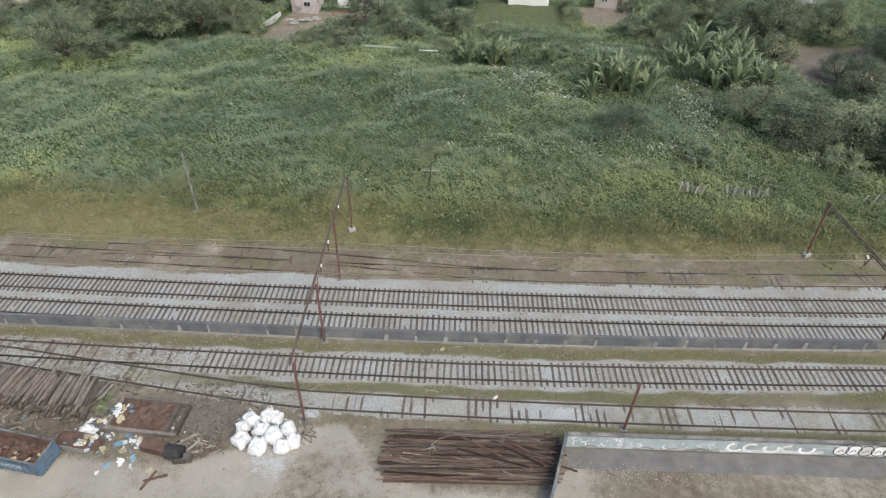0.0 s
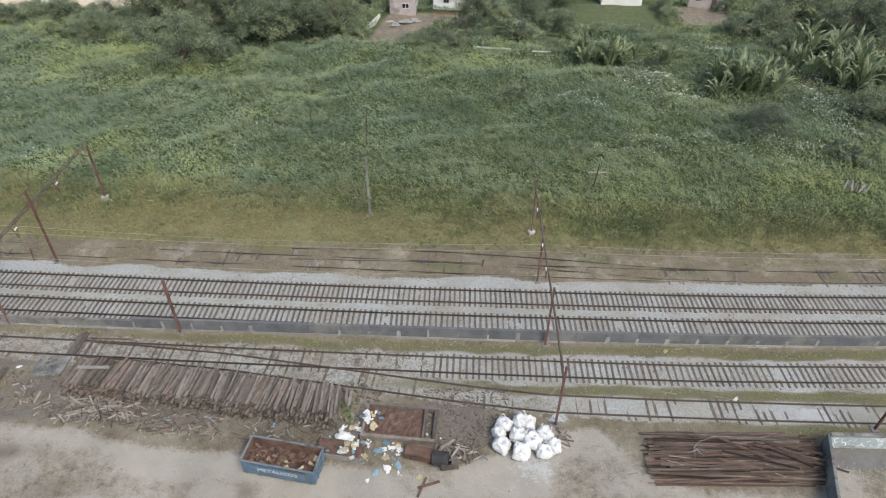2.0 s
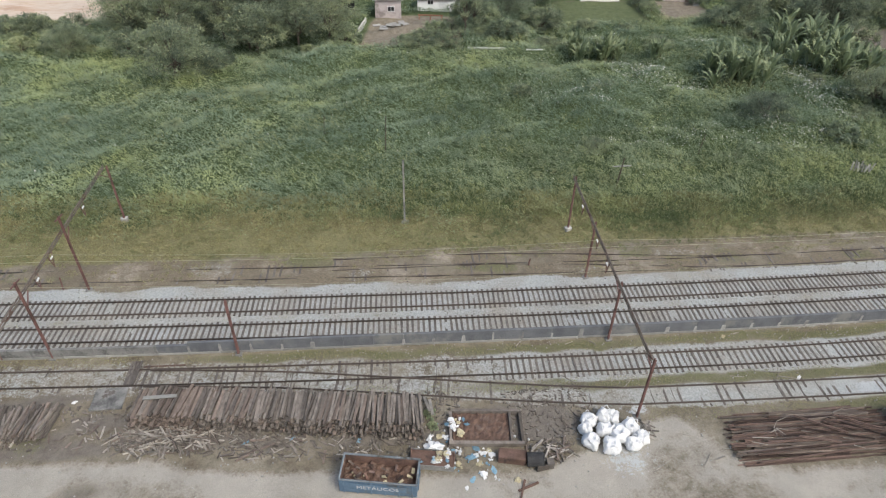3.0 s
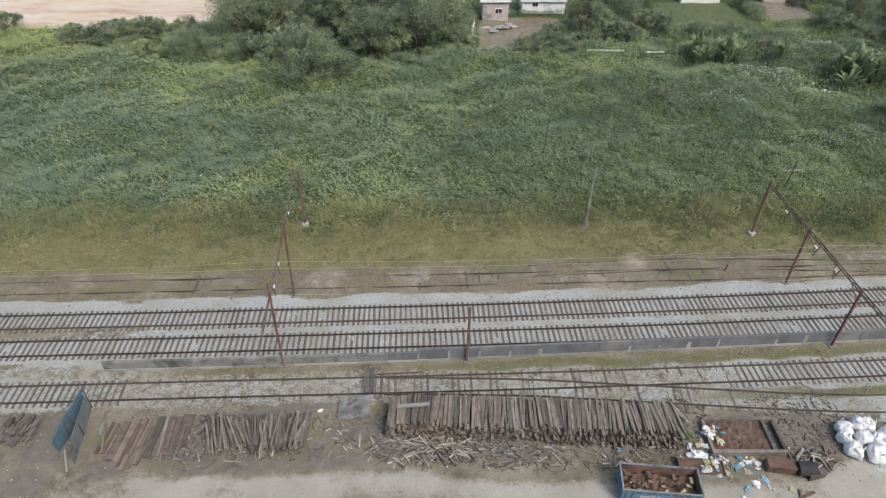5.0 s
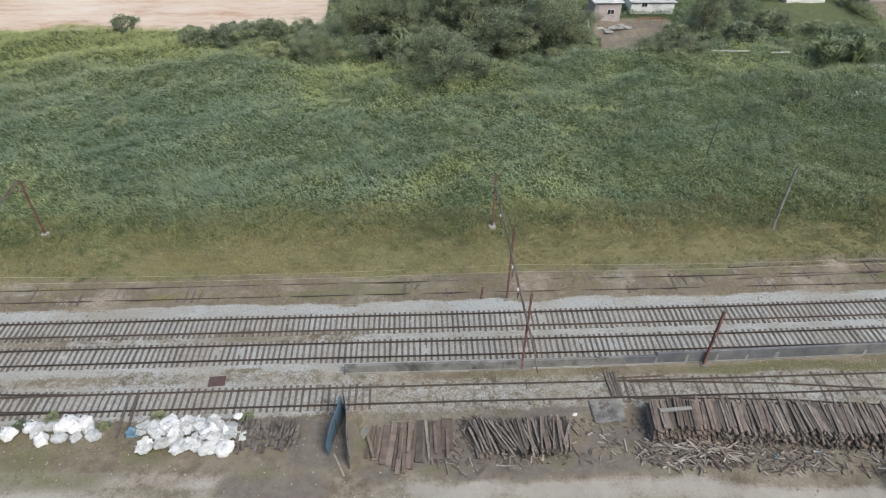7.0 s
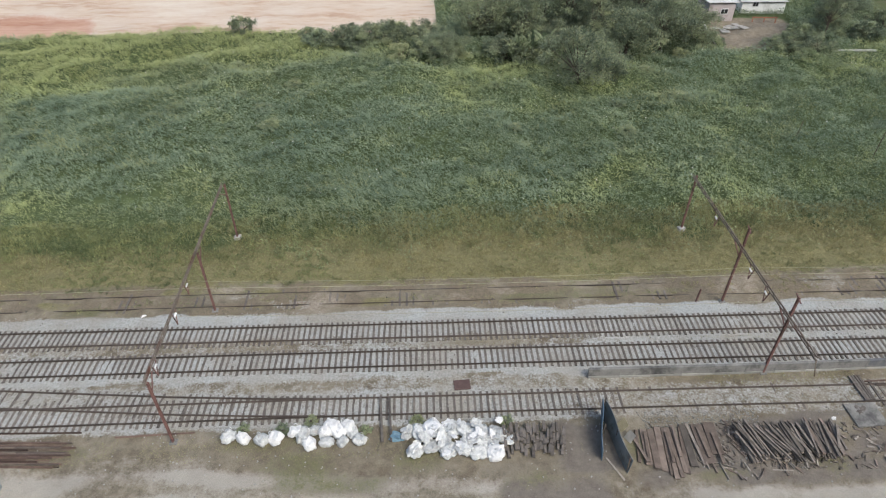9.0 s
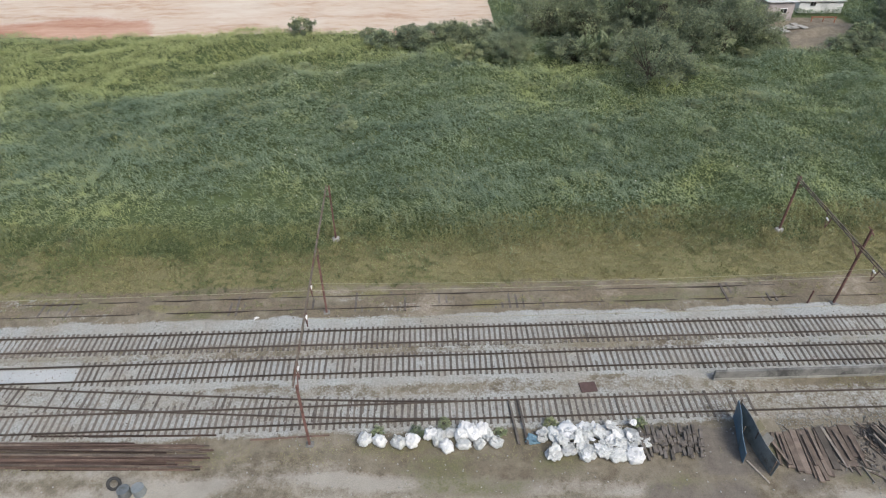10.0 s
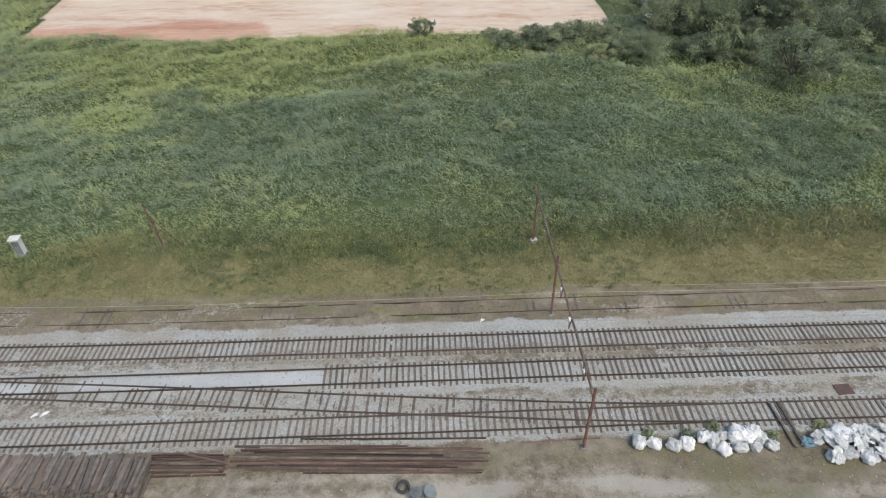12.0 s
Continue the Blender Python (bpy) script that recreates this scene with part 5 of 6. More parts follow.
# ---- scrap rails and timber stacks ----


def beam_mesh(name, length, w, h, material, jitter=0.012, rng=random):
    return mesh_of(name, box_verts(length, w, h, jitter, rng), BOX, material)


def rail_piece(length, material=M_SCRAP):
    return sweep("scrap_rail", [(-length / 2, 0, 0), (length / 2, 0, 0)], LIGHT_RAIL, material)


def rail_pile(cx, cy, rz, lx, wy, layers, per, label, seed, lengths=(8, 12.4), wild=2.0, cross=3):
    rng = random.Random(seed)
    t = thing("scrap_rail_pile", cx, cy, 0, rz, label, "rail pile", "piles of scrap rails")
    meshes = [rail_piece(rng.uniform(*lengths), M_SCRAP_GREY if i % 3 == 0 else M_SCRAP) for i in range(14)]
    for k in range(layers):
        for i in range(per):
            u = (i + 0.5) / per - 0.5
            me = rng.choice(meshes)
            ln = max(v.co.x for v in me.vertices) * 2
            slack = max(0.1, (lx - ln) / 2)
            part("rail", me, t, "", pose(rng.uniform(-slack, slack), u * wy * (1 - 0.1 * k) + rng.uniform(-0.06, 0.06), 0.01 + 0.14 * k + rng.uniform(0, 0.05), rng.choice((0, 0, 90, 180, 70)), rng.uniform(-0.5, 0.5), rng.gauss(0, wild)))
    for i in range(cross):
        part("rail", rail_piece(rng.uniform(2.5, 5)), t, "", pose(rng.uniform(0, lx * 0.42), rng.uniform(-wy * 0.35, wy * 0.2), 0.12 + 0.14 * layers, 0, rng.uniform(-3, 3), rng.uniform(-32, -12)))
    return t


rail_pile(1.0, 25.4, 2.2, 12.6, 4.3, 4, 33, "large pile of rusty scrap rails lying on the yard", 1, (3.5, 12.4), wild=1.5, cross=9)
rail_pile(-113.6, 30.85, -3.2, 18.0, 2.1, 2, 16, "long low stack of dark rusty rails beside a siding", 2, (11, 17.5), 0.4, 0)
rail_pile(-125.4, 31.0, -2.5, 5.4, 1.7, 5, 8, "short stack of rusty red rails", 3, (4.6, 5.4), 0.8, 2)
for lx, ly, ln, ang in ((-99.8, 31.7, 5.5, 1.5), (-109.5, 32.3, 9.0, -2.0), (-46, 33.95, 3.2, 1), (-114, 32.5, 8, -2.5)):
    single("loose_rail", rail_piece(ln), pose(lx, ly, 0.01, 0, 0, ang), "single rusty rail lying on the ground", "rail", "loose rails")


def timber_stack(cx, cy, rz, width, layers, label, seed, length=2.6, step=0.25, skew=0.0, mess=3.0, front=0.0, material=None, red=0.0, gaps=0.0, wide=0.21, vary=0.1):
    """Old sleepers side by side across the stack, layer on layer; the lower ones stick out in front."""
    rng = random.Random(seed)
    t = thing("sleeper_stack", cx, cy, 0, rz, label, "timber stack", "stacks of old sleepers")
    mats = [material or M_TIMBER, M_TIMBER_RED]
    grey = [mesh_of("sleeper", [(b, a, c) for a, b, c in box_verts(length * rng.uniform(1 - vary, 1.04), wide * rng.uniform(0.75, 1.1), 0.17 * min(1, wide / 0.18), 0.02, rng)], [q[::-1] for q in BOX], mats[0]) for _ in range(6)]
    brown = [mesh_of("sleeper", [(b, a, c) for a, b, c in box_verts(length * rng.uniform(1 - vary, 1.04), wide * rng.uniform(0.9, 1.25), 0.15, 0.02, rng)], [q[::-1] for q in BOX], mats[1]) for _ in range(4)]
    n = int(width / step)
    for k in range(layers):
        for i in range(n):
            if rng.random() < gaps and k == layers - 1:
                continue
            u = -width / 2 + (i + 0.5) * step
            a = skew + mess * math.sin(u * 0.55 + seed) + rng.gauss(0, mess * 0.5)
            me = rng.choice(brown if rng.random() < (red if u < -width / 2 + 4.5 or red > 0.85 else 0.16) else grey)
            out = -front * (layers - 1 - k) / max(1, layers - 1) + rng.gauss(0, 0.17)
            part("sleeper", me, t, "", pose(u + rng.uniform(-0.05, 0.05), out, 0.02 + 0.185 * k + rng.uniform(-0.0, 0.05) + (0.13 if rng.random() < 0.12 else 0), rng.uniform(-3, 3), rng.uniform(-5, 5), a))
    return t


big = timber_stack(-43.7, 29.45, -3.0, 5.9, 7, "tall stack of old wooden sleepers, weathered grey and brown", 11, skew=-3, mess=3.5, front=0.1, red=0.75, step=0.185, wide=0.175)
timber_stack(-37.7, 29.0, -3.5, 6.2, 7, "tall ragged stack of grey and brown sleepers", 18, skew=1, mess=5.0, front=0.18, red=0.2, step=0.19, wide=0.165)
part("board", box("board", 2.3, 0.28, 0.08, M_STREAK, 0.01), big, "pale board lying on top", pose(-1.2, 0.3, 1.45, 0, 0, 6))
timber_stack(-30.5, 28.35, -5.0, 8.4, 7, "tall slumping stack of grey old sleepers", 12, skew=1, mess=6.0, front=0.3, red=0.2, step=0.19, wide=0.165)
timber_stack(-133.8, 30.2, -3.0, 12.2, 6, "stack of dark weathered sleepers at the edge of the yard", 13, skew=0, mess=3.5, front=0.5, red=0.3, material=M_SLEEPER, wide=0.26, step=0.29)
timber_stack(-55.7, 28.8, 0, 6.9, 4, "loose heap of grey sleepers lying side by side", 15, length=3.0, skew=3, mess=13, step=0.2, gaps=0.25, wide=0.16, vary=0.35)
timber_stack(-73.3, 30.5, -2, 4.4, 3, "small dark stack of short wooden blocks", 16, length=0.85, skew=-3, mess=5, step=0.23, front=1.1, material=M_SLEEPER, gaps=0.2, vary=0.25)


def plank_row():
    """Broad reddish boards of many widths laid side by side, their near ends uneven."""
    rng = random.Random(51)
    t = thing("plank_row", -63.4, 29.0, 0, 0, "row of broad reddish brown boards laid on the dirt", "boards")
    u = -3.0
    while u < 2.9:
        w = rng.choice((0.16, 0.2, 0.24, 0.3, 0.45, 0.62, 0.8))
        far, near = 1.55 + 0.25 * rng.random() + 0.1 * u, -1.6 - 0.6 * math.sin(1.1 * (u + 2.2)) + rng.uniform(-0.3, 0.3)
        m = pose(u + w / 2, (far + near) / 2, 0.03 + rng.uniform(0, 0.05), rng.uniform(-0.8, 0.8), rng.uniform(-2.5, 2.5), -4 + 1.8 * u + rng.gauss(0, 2.2))
        part("board", mesh_of("board", box_verts(w, far - near, 0.1, 0.012, rng), BOX, M_TIMBER_RED if rng.random() < 0.85 else M_TIMBER), t, "", m)
        if rng.random() < 0.3:
            part("board", mesh_of("board", box_verts(0.18, 2.4, 0.1, 0.012, rng), BOX, M_TIMBER_RED), t, "", pose(u + w / 2, rng.uniform(-0.4, 0.3), 0.19, rng.uniform(-1, 1), 0, rng.gauss(2, 6)))
        u += w + rng.choice((0.02, 0.03, 0.05, 0.22))
    return t


plank_row()


def splinter_heap(cx, cy, rx, ry, n, label, seed, lengths=(0.6, 2.2), high=0.5, bias=25, group="splintered wood"):
    rng = random.Random(seed)
    t = thing("wood_heap", cx, cy, 0, 0, label, "wood heap", group)
    meshes = [beam_mesh("splinter", rng.uniform(*lengths), rng.uniform(0.04, 0.12), rng.uniform(0.04, 0.1), rng.choice([M_TIMBER, M_TIMBER, M_TIMBER_RED, M_TIMBER, M_TIMBER_PALE, M_TIMBER_PALE]), 0.02, rng) for _ in range(12)]
    for i in range(n):
        a, r = rng.uniform(0, 6.283), math.sqrt(rng.random())
        x, y = rx * r * math.cos(a), ry * r * math.sin(a)
        part("splinter", rng.choice(meshes), t, "", pose(x, y, 0.03 + high * (1 - r) * rng.random(), rng.uniform(-10, 10), rng.uniform(-12, 12), rng.gauss(-bias, 40) if rng.random() < 0.7 else rng.uniform(0, 180)))
    return t


for bx, by, ln, ang, tip in ((-26.0, 29.0, 2.3, 100, 24), (-25.7, 28.7, 2.0, 94, 20), (-26.4, 27.4, 1.6, 80, 30)):
    single("leaning_board", mesh_of("leaning_board", box_verts(ln, 0.2, 0.06, 0.015, random.Random(int(ln * 10))), BOX, M_TIMBER_PALE), pose(bx, by, 0.5, 0, tip, ang), "pale split board leaning against the sleeper stack", "board", "boards by the stack")
splinter_heap(-44.4, 27.3, 3.6, 1.2, 280, "heap of broken grey timber splinters beside the stack", 5, high=0.7)
splinter_heap(-58.2, 28.0, 4.5, 1.6, 70, "loose splinters strewn round the timbers", 8, (0.3, 1.3), 0.06, 40)
splinter_heap(-17.8, 24.9, 1.7, 0.9, 60, "heap of thin broken sticks and roots", 6, (0.4, 1.3), 0.4, -30)
splinter_heap(-35, 26.3, 7.5, 1.2, 130, "scattered broken sticks along the foot of the stack", 7, (0.3, 1.2), 0.06, 10)
splinter_heap(-50.5, 28.3, 2.2, 1.6, 36, "scattered wood chips on bare earth", 8, (0.3, 1.0), 0.05)
splinter_heap(-10.6, 26.6, 0.7, 1.0, 16, "few broken sticks beside a mast", 9, (0.5, 1.4), 0.1, 60)
splinter_heap(-58.9, 29.6, 0.9, 1.6, 30, "tangle of grey splintered planks", 10, (0.6, 1.8), 0.2, 80)

# ---- skip, trays, sheets and other yard things ----


def skip():
    t = thing("scrap_skip", -29.25, 23.25, 0, -8, "open blue steel skip with rusty inside, half full of scrap", "skip")
    L, W, H, th = 5.0, 1.95, 1.5, 0.06
    for s in (-1, 1):
        part("side_wall", bevelled("side_wall", L, th, H - 0.2, M_BLUE, 0.015, 1), t, "", pose(0, s * (W / 2 - th / 2), 0.2))
        part("lining", box("lining", L - 0.16, 0.012, H - 0.28, M_RUST), t, "rusty inside face", pose(0, s * (W / 2 - th - 0.008), 0.22))
        part("end_wall", bevelled("end_wall", th, W - 2 * th - 0.004, H - 0.2, M_BLUE, 0.015, 1), t, "", pose(s * (L / 2 - th / 2), 0, 0.2))
        part("lining", box("lining", 0.012, W - 0.2, H - 0.28, M_RUST), t, "rusty inside face", pose(s * (L / 2 - th - 0.008), 0, 0.22))
        part("rim", bevelled("rim", L + 0.08, 0.12, 0.08, M_GREY_SHEET, 0.02, 1), t, "", pose(0, s * (W / 2 - 0.03), H))
        part("rim", bevelled("rim", 0.12, W - 0.19, 0.08, M_GREY_SHEET, 0.02, 1), t, "", pose(s * (L / 2 - 0.03), 0, H))
        part("skid", bevelled("skid", L - 0.3, 0.14, 0.2, M_BLUE, 0.02, 1), t, "", pose(0, s * 0.6, 0))
        for i in range(6):
            part("rib", bevelled("rib", 0.09, 0.07, H - 0.3, M_BLUE, 0.01, 1), t, "", pose(-L / 2 + 0.3 + i * (L - 0.6) / 5, s * (W / 2 + 0.033), 0.22))
        for y in (-0.45, 0.45):
            part("rib", bevelled("rib", 0.07, 0.09, H - 0.3, M_BLUE, 0.01, 1), t, "", pose(s * (L / 2 + 0.033), y, 0.22))
        part("hook_bar", bar("hook_bar", (s * (L / 2 + 0.09), -0.4, 0.85), (s * (L / 2 + 0.09), 0.4, 0.85), 0.06, 0.06, M_GREY_SHEET), t)
    part("floor_plate", box("floor_plate", L - 0.14, W - 0.16, 0.06, M_RUST), t, "", pose(0, 0, 0.2))
    cu = bpy.data.curves.new("lettering", "FONT")
    cu.body, cu.size, cu.extrude, cu.align_x = "MET\u00c1LICOS", 0.44, 0.006, "CENTER"
    ob = bpy.data.objects.new("lettering", cu)
    scene.collection.objects.link(ob)
    bpy.context.view_layer.update()
    me = bpy.data.meshes.new_from_object(ob.evaluated_get(bpy.context.evaluated_depsgraph_get()))
    bpy.data.objects.remove(ob)
    me.materials.clear()
    me.materials.append(M_ROOF)
    part("sign_board", box("sign_board", 3.7, 0.02, 0.62, M_BLUE), t, "", pose(0, -W / 2 - 0.078, 0.72))
    part("lettering", me, t, "white painted word", pose(0, -W / 2 - 0.097, 0.85, 90, 0, 0) @ Matrix.Diagonal((1.18, 1, 1, 1)))
    rng = random.Random(8)
    n = 36
    v = [(-L / 2 + 0.1 + (L - 0.2) * i / n, -W / 2 + 0.1 + (W - 0.2) * j / 14, 0.72 + 0.35 * noise.noise((i * 0.35, j * 0.4, 3)) + 0.1 * noise.noise((i, j, 9))) for j in range(15) for i in range(n + 1)]
    f = [(j * (n + 1) + i, j * (n + 1) + i + 1, (j + 1) * (n + 1) + i + 1, (j + 1) * (n + 1) + i) for j in range(14) for i in range(n)]
    tagged(new("scrap_load", mesh_of("scrap_load", v, f, M_SCRAP_FILL)), "rusty scrap filling the skip", "scrap", kind="stuff").matrix_basis = t.matrix_basis.copy()
    for i in range(34):
        m = rng.choice([M_YELLOW, M_YELLOW, M_YELLOW, M_RUST, M_RUST, M_TIMBER_RED, M_SCRAP, M_SCRAP])
        single("scrap_piece", box("scrap_piece", rng.uniform(0.12, 0.5), rng.uniform(0.06, 0.2), rng.uniform(0.03, 0.1), m, 0.04), t.matrix_basis @ pose(rng.uniform(-2.2, 2.2), rng.uniform(-0.75, 0.75), 0.9 + rng.uniform(0, 0.15), rng.uniform(-30, 30), rng.uniform(-30, 30), rng.uniform(0, 180)), "bent bit of scrap lying in the skip", "scrap", "scrap in the skip")


skip()


def crumpled(seed, s, material, flat=0.55):
    bm = bmesh.new()
    bmesh.ops.create_icosphere(bm, subdivisions=3, radius=s)
    for v in bm.verts:
        fold = abs(noise.noise(v.co * (2.6 / s) + Vector((seed * 1.9, 4, 0))))
        k = 0.65 + 0.9 * fold + 0.75 * noise.noise(v.co * (1.6 / s) + Vector((seed * 7.1, 0, 0))) + 0.2 * noise.noise(v.co * (4 / s) + Vector((0, seed * 3.3, 0)))
        v.co = Vector((v.co.x * k * (1.25 if seed % 2 else 0.8), v.co.y * k, max(-0.1 * s, v.co.z * k * flat)))
    me = bpy.data.meshes.new("litter")
    bm.to_mesh(me)
    bm.free()
    me.materials.append(material)
    return me


def litter():
    rng = random.Random(17)
    kinds = [(crumpled(i, 0.2 + 0.05 * (i % 3), m), lab) for i, (m, lab) in enumerate([(M_SKYBLUE, "crumpled blue plastic bag"), (M_SKYBLUE, "crumpled blue plastic bag"), (M_BAG, "crumpled white plastic bag"), (M_BAG, "crumpled white plastic bag"), (M_BAG_DIRTY, "dirty white plastic sheet"), (M_YELLOW, "yellowed piece of foam")])]
    spots = [(-25.3, 24.6, 0.9, 0.5, 16, 0.42), (-22.7, 24.9, 1.4, 1.0, 26, 0.0), (-23.9, 27.5, 1.0, 0.9, 11, 0.3), (-25.0, 26.3, 0.6, 0.5, 8, 0.1), (-21.8, 23.2, 1.9, 0.8, 7, 0.0)]
    for cx, cy, rx, ry, n, z in spots:
        for _ in range(n):
            me, lab = rng.choice(kinds)
            s = rng.choice((0.35, 0.45, 0.55, 0.65, 0.8, 1.05))
            single("plastic_bag", me, pose(rng.gauss(cx, rx * 0.6), rng.gauss(cy, ry * 0.6), z + 0.03, 0, 0, rng.uniform(0, 360)) @ Matrix.Diagonal((s, s * rng.uniform(0.7, 1.2), s, 1)), lab + " among the yard rubbish", "rubbish", "rubbish in the yard")
    single("plastic_bag", crumpled(31, 0.5, M_BAG, 0.7), pose(-25.6, 25.6, 0.15), "large wad of white plastic film", "rubbish", "rubbish in the yard")
    for x, y, m, lab in ((-1.4, 35.0, M_YELLOW, "small yellow block lying on the moss"), (2.8, 30.5, M_BAG, "torn white plastic lying between sidings"), (-104.3, 43.7, M_BAG, "scrap of white plastic on the ballast"), (-137.8, 35.7, M_BAG, "white rag lying between the tracks"), (-137.1, 35.8, M_BAG, "white rag lying between the tracks"), (-51.6, 30.8, M_BAG, "white scrap of plastic on bare earth"), (-38.6, 26.7, M_SKYBLUE, "bit of blue plastic beside the timber"), (-30.8, 26.5, M_SKYBLUE, "bit of blue plastic beside the timber"), (-35.4, 26.9, M_SKYBLUE, "bit of blue plastic beside the timber")):
        single("plastic_scrap", crumpled(int(abs(x) * 3), 0.22, m, 0.4), pose(x, y, 0.03, 0, 0, 40) @ Matrix.Diagonal((1.2, 0.6, 1, 1)), lab, "rubbish", "litter along the tracks")


litter()


def big_bag(seed, label_mat=None):
    """A bulk bag: a slumped cushion of woven cloth with a gathered top."""
    mat = label_mat or M_BAG
    t = thing("bulk_bag", 0, 0, 0, 0, "full white woven bulk bag with loose straps", "bulk bag", "bulk bags in the yard")
    bm = bmesh.new()
    bmesh.ops.create_icosphere(bm, subdivisions=4, radius=1)
    for v in bm.verts:
        c = v.co.copy()
        p = 0.72
        q = Vector([math.copysign(abs(a) ** p, a) for a in c])
        k = 0.93 + 0.24 * noise.noise(c * 1.7 + Vector((seed * 5.3, 0, 0))) + 0.045 * noise.noise(c * 9 + Vector((seed, 0, 2.0))) + 0.15 * noise.noise(c * 4.2 + Vector((0, seed * 3.7, 0)))
        top = max(0, c.z)
        v.co = Vector((q.x * 0.56 * k * (1 - 0.3 * top), q.y * 0.56 * k * (1 - 0.3 * top), max(0.0, 0.5 + q.z * 0.55 * k - 0.16 * math.exp(-9 * (c.x ** 2 + c.y ** 2)) * top)))
    for fc in bm.faces:
        fc.smooth = True
    me = bpy.data.meshes.new("bag_body")
    bm.to_mesh(me)
    bm.free()
    me.materials.append(mat)
    part("bag_body", me, t)
    rng = random.Random(seed)
    for i in range(3):
        a = i * 2.1 + rng.uniform(-0.4, 0.4)
        pts = [Vector((0.38 * math.cos(a + k * 0.16), 0.38 * math.sin(a + k * 0.16), 0.92 + 0.22 * math.sin(k * math.pi / 5))) for k in range(6)]
        part("strap", sweep("strap", pts, [(-0.035, 0), (0.035, 0), (0.035, 0.015), (-0.035, 0.015)], mat), t)
    return t


def bags():
    rng = random.Random(2)
    kinds = [big_bag(i) for i in range(4)] + [big_bag(10 + i, M_BAG_DIRTY) for i in range(2)]
    for o in kinds[4:]:
        tagged(o, "slumped dirty white bulk bag, partly torn")
    free = list(kinds)
    row1 = [(-14.5, 27.2, 1), (-13.4, 27.5, 1.1), (-12.8, 27.4, 1.05), (-14.9, 26.5, 1), (-13.6, 26.4, 0.95), (-14.8, 25.5, 1.05), (-13.5, 25.1, 1.1), (-12.6, 26.0, 1.05), (-11.7, 26.6, 1), (-11.2, 25.6, 1), (-11.9, 25.2, 0.9)]
    row2 = [(-94.6, 31.2, 1), (-93.5, 31.1, 0.95), (-92.1, 30.9, 0.95), (-91.2, 31.0, 0.95), (-89.4, 31.2, 1.15), (-88.9, 30.5, 0.85), (-88.6, 31.9, 0.9), (-87.7, 30.5, 1.0), (-87.5, 32.0, 1.1), (-86.3, 32.0, 1.05), (-86.6, 30.6, 0.9), (-85.5, 30.6, 1.0), (-87.9, 31.3, 1.0), (-86.9, 31.4, 1.0), (-86.0, 31.3, 1.0), (-89.9, 31.8, 0.9)]
    heap = [(-82.2, 30.9, 0.8), (-81.6, 29.5, 1), (-81.3, 31.0, 1.1), (-80.5, 29.8, 1), (-80.3, 31.2, 1.2), (-79.3, 29.5, 1.05), (-79.2, 31.0, 1.2), (-78.1, 31.0, 1.1), (-78.2, 29.5, 1.0), (-77.3, 29.3, 1.1), (-77.0, 30.9, 1.2), (-76.1, 29.2, 1.0), (-75.9, 30.7, 1.15), (-75.2, 30.2, 0.9), (-76.6, 29.9, 1.0)]
    for group, dirty in ((row1, 0.0), (row2, 0.3), (heap, 0.85)):
        for x, y, s in group:
            k = rng.randrange(4, 6) if rng.random() < dirty else rng.randrange(4)
            tip = 6 if group is row1 else 13
            wide = 1.14 if group is heap else 1.0
            m = pose(x, (y - 0.1) if y < 31.6 else y - 0.5, 0.0, rng.uniform(-tip, tip), rng.uniform(-tip, tip), rng.uniform(0, 360)) @ Matrix.Diagonal((s * wide * rng.uniform(0.9, 1.08), s * wide * rng.uniform(0.85, 1.05), s * (0.62 if group is heap else 0.95 if group is row1 else 0.74), 1))
            if kinds[k] in free:
                free.remove(kinds[k])
                kinds[k].matrix_basis = m
            else:
                copy_thing(kinds[k], m)
    for o in free:
        for c in list(o.children_recursive):
            bpy.data.objects.remove(c)
        bpy.data.objects.remove(o)
    for i in range(46):
        x, y = rng.uniform(-82.3, -75.2), rng.uniform(29.1, 31.6)
        s = rng.uniform(0.9, 2.0)
        single("torn_sheet", crumpled(40 + i % 7, 0.3, M_BAG_DIRTY if i % 3 else M_BAG, 0.4), pose(x, y - 0.15, rng.uniform(0.3, 0.62), rng.uniform(-25, 25), rng.uniform(-25, 25), rng.uniform(0, 360)) @ Matrix.Diagonal((s, s * 0.7, s * 0.6, 1)), "torn white plastic sheet draped over the bags", "plastic sheet", "torn sheets on the bag heap")
    single("plastic_bag", crumpled(61, 0.4, M_SKYBLUE), pose(-82.9, 30.7, 0.1), "crumpled blue plastic bag beside the bag heap", "rubbish")


bags()


